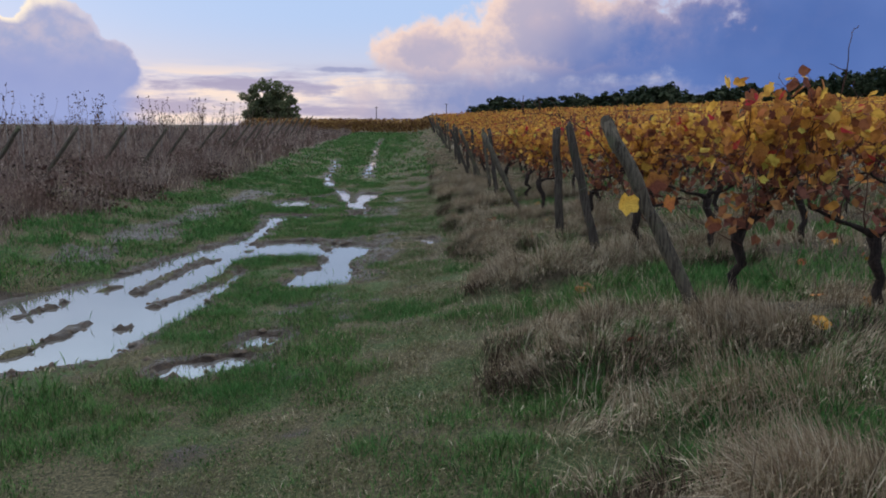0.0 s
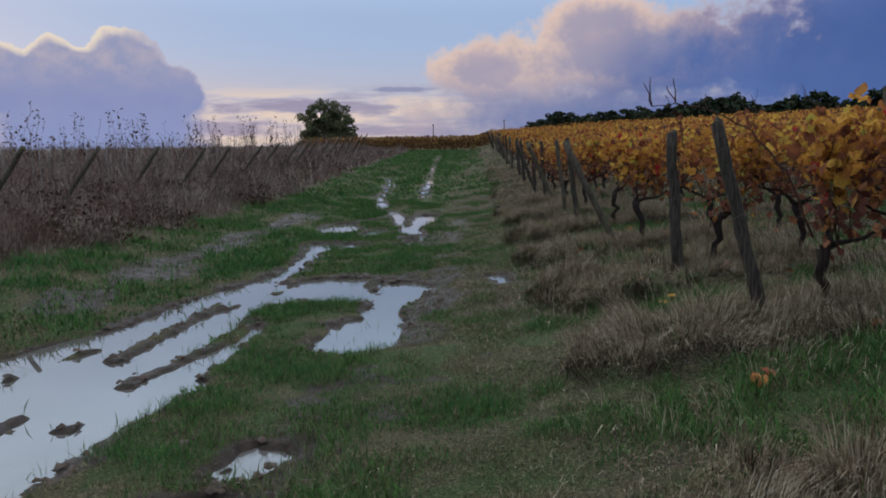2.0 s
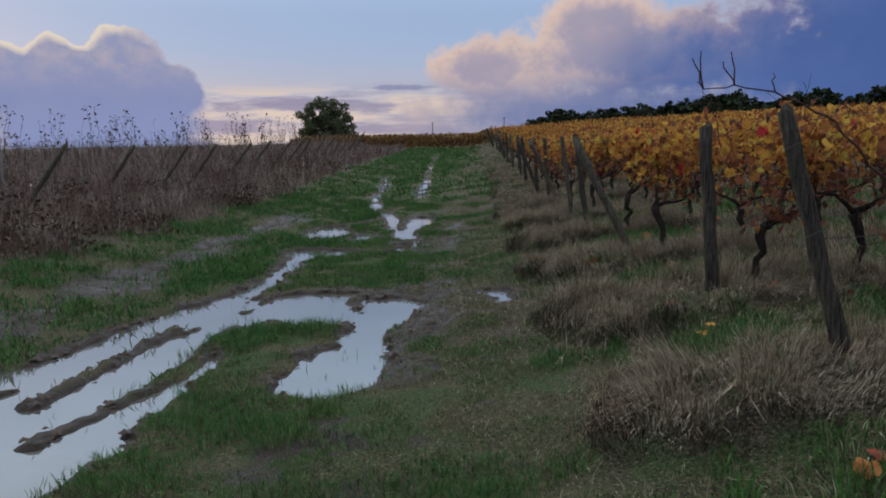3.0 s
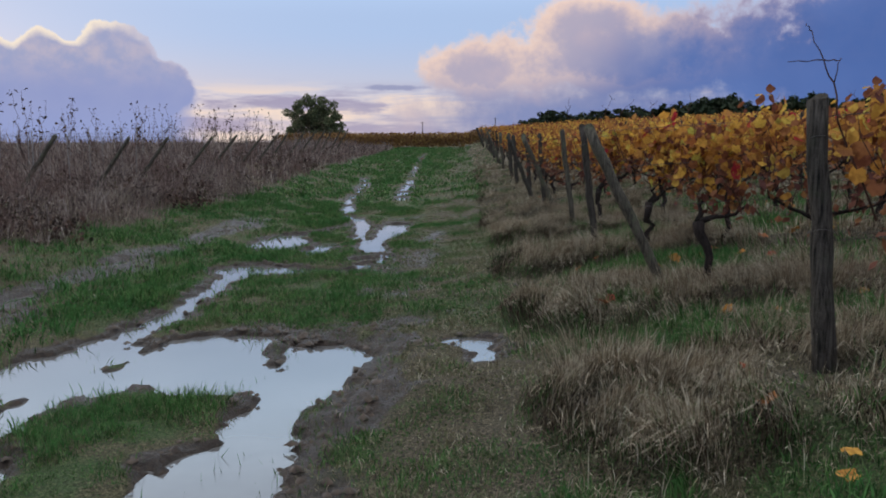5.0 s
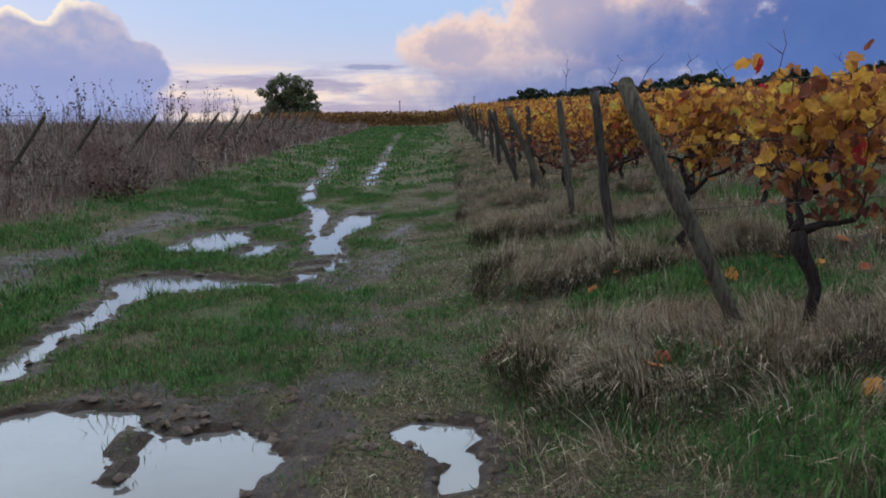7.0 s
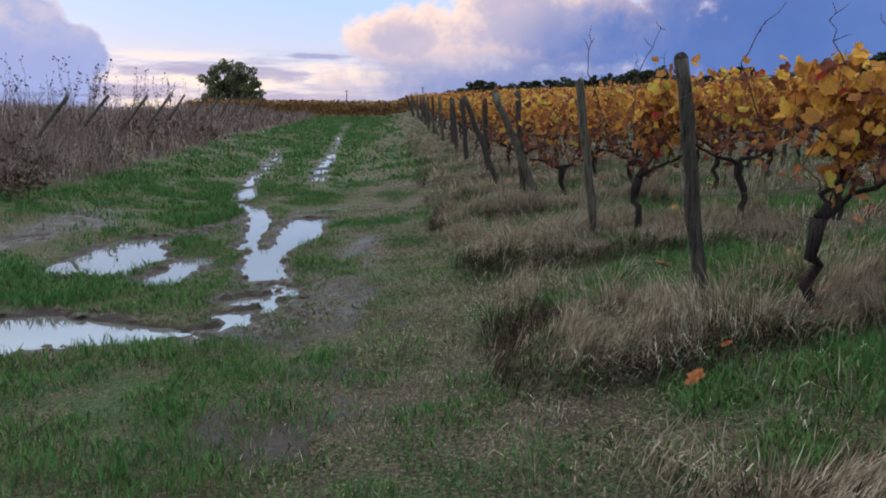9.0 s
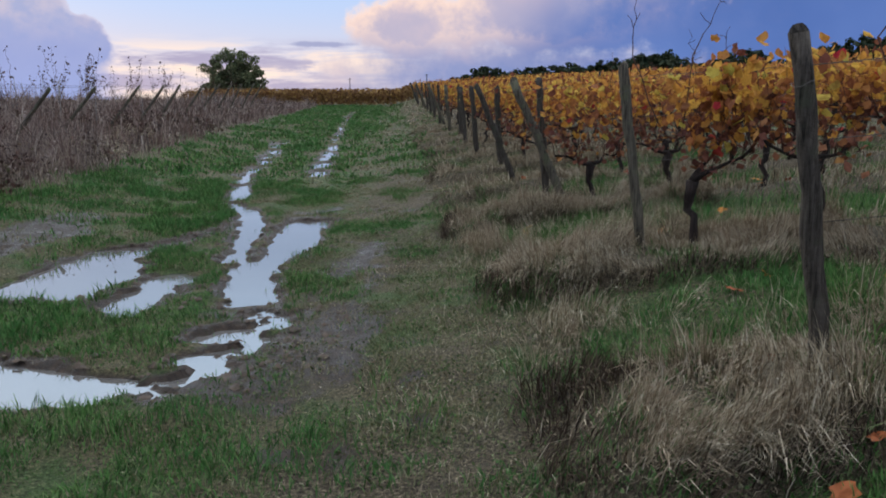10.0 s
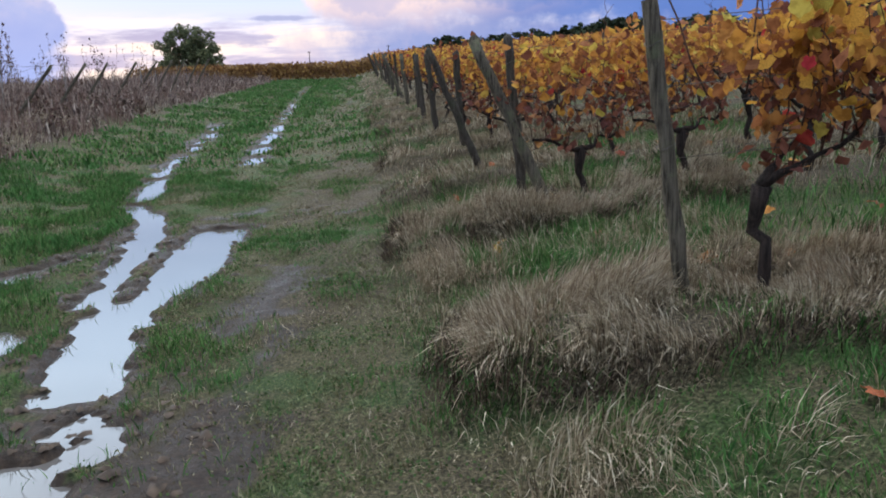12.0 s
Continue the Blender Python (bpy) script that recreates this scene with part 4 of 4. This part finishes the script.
def make_tree(seed, height, width, leaves, leaf_size, mat, label, trunk_h=0.22, name="oak_tree", limbs=26):
    """A broad tree: tapered trunk, forking limbs and a crown of many leaf sprays with gaps."""
    rng, nr = random.Random(seed), np.random.default_rng(seed)
    ob = thing(name, label, "tree")
    t = Tubes()
    fork = Vector((0, 0, height * trunk_h))
    r = width * 0.032
    t.add(wander(rng, (0, 0, -0.3), fork, 5, width * 0.01), [r * 1.4, r * 1.1, r, r * 0.95, r * 0.9, r * 0.85], 9, 0.08, rng)
    part("trunk", t.mesh("trunk", M_BARK), ob)
    clumps = []
    for k in range(limbs):
        t = Tubes()
        a = 2 * math.pi * k * 0.382 + rng.uniform(-0.3, 0.3)
        e = (k + 0.5) / limbs
        rr = width * 0.40 * math.sqrt(max(0.03, 1 - ((e - 0.12) / 0.90) ** 2)) * rng.uniform(0.82, 1.03)
        end = Vector((math.cos(a) * rr, math.sin(a) * rr, height * (0.09 + 0.80 * e)))
        path = wander(rng, fork, end, 5, width * 0.03)
        t.add(path, [r * 0.5 * (1 - 0.16 * i) for i in range(6)], 4)
        clumps += [(path[-1], 1.0), (path[3], 0.8)]
        for _ in range(2):
            tip = path[4] + Vector((rng.gauss(0, width * 0.10), rng.gauss(0, width * 0.10), rng.gauss(0, height * 0.08)))
            t.add([path[3], path[3].lerp(tip, 0.5) + Vector((0, 0, 0.1)), tip], [r * 0.2, r * 0.15, r * 0.08], 5)
            clumps.append((tip, 0.8))
        part("limb", t.mesh("limb", M_BARK), ob)
    per = leaves // len(clumps)
    pts = []
    for c, s in clumps:
        q = nr.normal(0, 1, (per, 3))
        q = q / np.linalg.norm(q, axis=1)[:, None] * nr.random(per)[:, None] ** 0.45
        pts.append(np.array(c) + q * np.array([width * 0.10, width * 0.10, height * 0.095]) * s * rng.uniform(0.75, 1.2))
    pts = np.concatenate(pts)
    pts = pts[pts[:, 2] > height * 0.06]
    part("crown", card_cloud("crown", nr, pts, leaf_size, mat), ob, "dark green foliage with gaps of sky", "stuff")
    return ob


def polar(az, dist):
    return dist * math.sin(radians(az)), dist * math.cos(radians(az))


_x, _y = polar(-9.6, 200.0)
oak = make_tree(41, 11.6, 15.2, 15000, 0.50, M_OAK, "lone round dark oak tree standing on the rise", 0.14)
oak.matrix_basis = pose(_x, _y, gl(_x, _y))
_wood = [make_tree(60 + k, 9.0, 9.5, 1500, 0.95, M_WOOD_TREE, "dark broadleaf tree in the wood on the ridge", 0.15, "ridge_tree", 15) for k in range(4)]
_rng = random.Random(77)
_used = set()
for _k in range(44):
    _az = 4.4 + _k * 0.80 + _rng.uniform(-0.3, 0.3)
    _d = _rng.uniform(168, 190)
    _x, _y = polar(_az, _d)
    _top = 1.5 + _d * math.tan(radians(np.interp(_az, [4.2, 6.0, 7.8, 9.4, 12.5, 14.5, 17, 18.8, 22.3, 23.7, 26, 29.5, 40], [1.5, 2.75, 2.2, 2.8, 2.6, 3.0, 3.35, 2.5, 3.45, 2.6, 3.7, 4.2, 4.6]) + _rng.uniform(-0.22, 0.1)))
    _z = gl(_x, _y)
    _s = max(0.45, (_top - _z) / 9.0)
    _m = pose(_x, _y, _z, 0, 0, _rng.uniform(0, 360)) @ Matrix.Diagonal((max(_s, 0.9), max(_s, 0.9), _s, 1))
    _v = _k % 4
    if _v in _used:
        _c = copy_thing(_wood[_v], _m)
        _c.matrix_basis = _m
    else:
        _used.add(_v)
        _wood[_v].matrix_basis = _m

# vines across the end of the track
_nr = np.random.default_rng(8)
for _k in range(6):
    _y = 86.0 + 3.0 * _k
    _c = 3000
    _x = _nr.uniform(-18.0, 3.5, _c)
    _zz = land(_x, np.full(_c, _y)) + _nr.triangular(0.0, 0.9, 1.5, _c)
    tagged(new("vine_row", card_cloud("vine_row", _nr, np.stack([_x, _y + _nr.normal(0, 0.2, _c), _zz], -1), 0.25, M_LEAF_FAR)), "distant row of ochre vines across the end of the track", "vine row", "rows at the end of the track", "stuff")

for _az, _d in ((-2.6, 170.0), (2.2, 170.0)):
    _x, _y = polar(_az, _d)
    _p = thing("utility_pole", "thin dark utility pole far off on the skyline", "pole", (_x, _y, gl(_x, _y)), "utility poles")
    t = Tubes()
    t.add([(0, 0, 0), (0, 0, 2.0), (0, 0, 4.2)], [0.09, 0.08, 0.07], 8)
    part("shaft", t.mesh("shaft", M_POST_DARK), _p)
    t = Tubes()
    t.add([(-0.3, 0, 4.0), (0, 0, 4.02), (0.3, 0, 4.0)], [0.04, 0.04, 0.04], 6)
    part("crossarm", t.mesh("crossarm", M_POST_DARK), _p)

# ---- grass ----


def scatter(rng, count, x0, x1, y0, y1, keep):
    x, y = rng.uniform(x0, x1, count), rng.uniform(y0, y1, count)
    k = keep(x, y) > rng.random(count)
    return x[k], y[k]


def lush(x, y):
    """Where green tufts grow: patches on the track, strips between the rows."""
    d, _ = pond(x, y)
    g = 0.34 + 1.0 * vnoise(x, y, 0.8, 41) + 0.7 * vnoise(x, y, 0.28, 42)
    g = g - 0.48 * dry_at(x, y) + 0.35 * sstep(x, -0.6, -1.2)
    between = 1 - np.clip(bank_of_row(x, y), 0, 1)
    g = np.where(x > 1.1, 0.72 * between ** 1.5 * sstep(x, 0.9, 1.7) + 0.45 * vnoise(x, y, 0.5, 43), g)
    return np.clip(g, 0, 1) * sstep(d, 0.0, 0.12) * np.clip(1.1 - mud_at(x, y), 0.02, 1) * sstep(x, -7.0, -6.2)


def worn(x, y):
    d, _ = pond(x, y)
    return sstep(d, 0.0, 0.14) * np.clip(1.0 - 0.85 * mud_at(x, y), 0.05, 1) * sstep(x, -6.6, -6.0) * (0.75 + 0.5 * vnoise(x, y, 0.5, 51))


def strawy(x, y):
    return np.clip(sstep(x, 0.35, 0.85) * (0.03 + 0.24 * np.clip(vnoise(x, y, 0.9, 55) + 0.25, 0, 1) + 1.0 * sstep(bank_of_row(x, y), 0.30, 0.85)) * np.clip(0.55 + 1.3 * vnoise(x, y, 0.24, 52) + 0.5 * vnoise(x, y, 0.6, 53), 0.04, 1.6), 0, 1)


def shaded_sides(x, y):
    """The steep sides of the strips of dead grass, whose shade is coloured into the thatch."""
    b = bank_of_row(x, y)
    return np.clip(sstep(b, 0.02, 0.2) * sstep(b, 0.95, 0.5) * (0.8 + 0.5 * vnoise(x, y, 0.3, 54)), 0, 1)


_nr = np.random.default_rng(12)


def grass(name, label, xy, height, width, lean, mat, flow=None):
    ob = new(name, blades(name, _nr, xy[0], xy[1], height, width, lean, mat, flow=flow))
    return tagged(ob, label, "grass", kind="stuff")


grass("short_grass", "short worn grass and clover on the farm track", scatter(_nr, 250000, -2.6, 2.0, 1.2, 14.0, worn), 0.036, 0.0055, 1.0, M_MIXED)
grass("short_grass", "short worn grass and clover on the farm track", scatter(_nr, 200000, -3.6, 2.2, 14.0, 30.0, worn), 0.04, 0.007, 0.9, M_MIXED)
grass("short_grass", "short worn grass beside the muddy track", scatter(_nr, 50000, -6.8, -2.4, 5.0, 30.0, worn), 0.06, 0.013, 0.9, M_MIXED)
grass("green_grass", "fresh green tufts of grass on the track", scatter(_nr, 230000, -2.8, 1.6, 1.2, 15.0, lush), 0.080, 0.0055, 0.7, M_GREEN)
grass("green_grass", "fresh green tufts of grass on the track", scatter(_nr, 220000, -4.0, 1.6, 15.0, 32.0, lush), 0.085, 0.007, 0.7, M_GREEN)
grass("short_grass", "short grass far along the farm track", scatter(_nr, 30000, -5.5, 2.2, 30.0, 84.0, worn), 0.07, 0.038, 0.9, M_MIXED)
grass("green_grass", "dark green grass beside the muddy track", scatter(_nr, 95000, -7.0, -2.6, 5.0, 32.0, lush), 0.12, 0.014, 0.7, M_GREEN)
grass("green_grass", "lush green grass between the vine rows", scatter(_nr, 150000, 1.0, 3.2, 1.5, 26.0, lush), 0.12, 0.008, 0.8, M_GREEN)
grass("green_grass", "green grass between the vine rows", scatter(_nr, 75000, 3.0, 9.0, 3.0, 30.0, lush), 0.16, 0.011, 0.7, M_GREEN)
grass("green_grass", "green grass far along the track", scatter(_nr, 70000, -6.5, 2.0, 32.0, 86.0, lush), 0.14, 0.04, 0.7, M_GREEN)
grass("dry_grass", "long bleached dry grass at the ends of the vine rows", scatter(_nr, 720000, 0.35, 3.6, 1.2, 25.0, strawy), 0.22, 0.0046, 1.3, M_DRY, flow=-2.0)
grass("dead_grass", "straw thatch coloured dark for the shade on the sides of the grassy strips", scatter(_nr, 300000, 0.35, 3.6, 1.2, 25.0, shaded_sides), 0.15, 0.006, 1.2, M_THATCH_SHADED, flow=-1.6)
grass("dry_grass", "long bleached dry grass under the vines", scatter(_nr, 170000, 3.6, 12.0, 3.0, 30.0, strawy), 0.20, 0.011, 1.1, M_DRY, flow=-1.9)
grass("dry_grass", "pale dry grass along the far vine rows", scatter(_nr, 130000, 0.6, 5.0, 25.0, 45.0, strawy), 0.18, 0.010, 1.2, M_DRY, flow=-1.9)
grass("dead_grass", "straw thatch coloured dark for the shade on the sides of the far grassy strips", scatter(_nr, 60000, 0.5, 5.0, 25.0, 45.0, shaded_sides), 0.14, 0.012, 1.2, M_THATCH_SHADED)
grass("dry_grass", "pale dry grass along the far vine rows", scatter(_nr, 45000, 0.6, 5.0, 45.0, 86.0, strawy), 0.17, 0.022, 1.2, M_DRY)
grass("dry_grass", "thin straw lying in the short grass", scatter(_nr, 45000, -0.9, 1.4, 1.5, 22.0, lambda x, y: dry_at(x, y) * worn(x, y)), 0.07, 0.004, 1.3, M_DRY)


def weedy(x, y):
    return sstep(x + 0.5 * vnoise(x, y, 1.5, 61), -6.2, -7.2) * np.clip(0.7 + 0.5 * vnoise(x, y, 1.0, 62), 0, 1)


def tall(x, y):
    return np.clip(0.62 + 0.40 * sstep(x, -8.5, -12.0) + 0.35 * vnoise(x, y, 1.7, 63) + 0.25 * vnoise(x, y, 0.6, 64), 0.15, 2)


for _n, _x0, _x1, _y0, _y1, _w in ((64000, -10.0, -6.0, 7.0, 34.0, 0.014), (45000, -20.0, -10.0, 10.0, 50.0, 0.022), (40000, -14.0, -5.6, 34.0, 86.0, 0.04), (36000, -60.0, -14.0, 20.0, 90.0, 0.07)):
    _xy = scatter(_nr, _n, _x0, _x1, _y0, _y1, weedy)
    grass("tall_weeds", "tall dry reddish-brown weeds over an abandoned vineyard", _xy, 0.70 * tall(*_xy), _w, 0.5, M_WEED)

grass("dry_grass", "pale dry grass along the foot of the tall weeds", scatter(_nr, 60000, -8.2, -5.9, 7.0, 40.0, lambda x, y: weedy(x + 0.4, y) * np.clip(0.4 + 1.2 * vnoise(x, y, 1.2, 66), 0, 1)), 0.34, 0.010, 0.9, M_DRY, flow=0.4)

# seed heads and dead leaves among the stalks
for _n, _x0, _x1, _y0, _y1, _s, _mat in ((34000, -10.5, -6.2, 7.0, 36.0, 0.045, M_WEED), (26000, -22.0, -10.0, 10.0, 50.0, 0.07, M_WEED), (16000, -11.0, -6.2, 7.0, 40.0, 0.05, M_BRAMBLE), (16000, -16.0, -5.8, 36.0, 86.0, 0.11, M_WEED), (9000, -16.0, -5.8, 36.0, 86.0, 0.12, M_BRAMBLE)):
    _xy = scatter(_nr, _n, _x0, _x1, _y0, _y1, lambda x, y: weedy(x, y) * np.clip(0.4 + 1.2 * vnoise(x, y, 0.9, 65), 0.05, 1))
    _pts = np.stack([_xy[0], _xy[1], land(*_xy) + 0.75 * tall(*_xy) * _nr.random(len(_xy[0])) ** 0.7], -1)
    tagged(new("seed_heads", card_cloud("seed_heads", _nr, _pts, _s, _mat)), "dead leaves and seed heads of dry brown weeds", "weeds", kind="stuff")

# small flat herbs and clover among the worn grass
for _n, _y0, _y1, _s, _mat in ((70000, 1.2, 13.0, 0.015, M_HERB), (40000, 1.2, 13.0, 0.013, M_MIXED), (70000, 13.0, 24.0, 0.017, M_HERB), (40000, 13.0, 24.0, 0.015, M_MIXED)):
    _xy = scatter(_nr, _n, -1.6, 1.5, _y0, _y1, lambda x, y: worn(x, y) * np.clip(0.35 + 1.1 * vnoise(x, y, 0.4, 81) + 0.5 * vnoise(x, y, 0.15, 82), 0.03, 1))
    _pts = np.stack([_xy[0], _xy[1], land(*_xy) + _nr.uniform(0.005, 0.035, len(_xy[0]))], -1)
    tagged(new("clover", card_cloud("clover", _nr, _pts, _s, _mat)), "low clover and herbs scattered in the worn grass", "clover", kind="stuff")

# low brambles along the edge of the weeds
_pts = []
for _k in range(60):
    _x, _y, _r = _nr.uniform(-10.5, -6.3), _nr.uniform(9.0, 44.0), _nr.uniform(0.25, 0.6)
    _q = _nr.normal(0, 1, (170, 3)) * np.array([_r * 0.55, _r * 0.8, _r * 0.34])
    _pts.append(np.stack([_x + _q[:, 0], _y + _q[:, 1], land(_x + _q[:, 0], _y + _q[:, 1]) + _r * 0.5 + _q[:, 2]], -1))
_pts = np.concatenate(_pts)
tagged(new("brambles", card_cloud("brambles", _nr, _pts, 0.085, M_BRAMBLE)), "dark reddish brambles among the tall dry weeds", "brambles", kind="stuff")

# sparse reeds of grass standing in the shallow water
_xy = scatter(_nr, 24000, -4.8, -0.8, 6.0, 26.0, lambda x, y: (pond(x, y)[0] < 0.02) * np.clip(vnoise(x, y, 0.6, 71) * 1.2 - 0.3 + sstep(pond(x, y)[0], -0.2, 0.0) * 0.25, 0, 0.5))
tagged(new("water_grass", blades("water_grass", _nr, _xy[0], _xy[1], 0.11, 0.006, 0.5, M_GREEN)), "sparse grass blades standing in shallow puddle water", "grass", kind="stuff")

# clods of mud along the puddle edges
_c = 9000
_x, _y = _nr.uniform(-4.6, 0.6, _c), _nr.uniform(6.0, 27.0, _c)
_d, _ = pond(_x, _y)
_k = (_d > -0.01) & (_d < 0.5) & (_nr.random(_c) < mud_at(_x, _y))
_x, _y = _x[_k], _y[_k]
_c = len(_x)
_oct = np.array([(1, 0, 0), (0, 1, 0), (-1, 0, 0), (0, -1, 0), (0, 0, 0.8), (0.7, 0.7, 0.3), (-0.7, 0.7, 0.35), (-0.7, -0.7, 0.25), (0.7, -0.7, 0.3)])
_fc = np.array([(0, 5, 4), (5, 1, 4), (1, 6, 4), (6, 2, 4), (2, 7, 4), (7, 3, 4), (3, 8, 4), (8, 0, 4)])
_co = _oct[None] * _nr.uniform(0.6, 1.4, (_c, 9, 1)) * (_nr.uniform(0.008, 0.042, _c))[:, None, None] + np.stack([_x, _y, land(_x, _y) - 0.002], -1)[:, None, :]
tagged(new("mud_clods", mesh_from("mud_clods", _co.reshape(-1, 3), (_fc[None] + (np.arange(_c) * 9)[:, None, None]).reshape(-1, 3), M_MUD)), "small wet clods of brown mud at the puddle edges", "mud", kind="stuff")

# fallen vine leaves
_rng = random.Random(31)
_shapes = [mesh_from("fallen_leaf", s * 0.1, LEAF_FACES, M_FALLEN) for s in LEAF_SHAPES]
for _k in range(110):
    _ry = ROWS_Y[_rng.randrange(1, 9)]
    _x, _y = _rng.uniform(1.2, 5.0), _ry - _rng.uniform(-0.6, 1.5)
    _ob = new("fallen_leaf", _shapes[_rng.randrange(4)])
    _s = _rng.uniform(0.7, 1.3)
    _ob.matrix_basis = pose(_x, _y, gl(_x, _y) + 0.05, _rng.uniform(-35, 35), _rng.uniform(-35, 35), _rng.uniform(0, 360)) @ Matrix.Diagonal((_s, _s, _s, 1))
    tagged(_ob, "curled orange-red fallen vine leaf lying in the grass", "leaf", "fallen leaves under the vines")
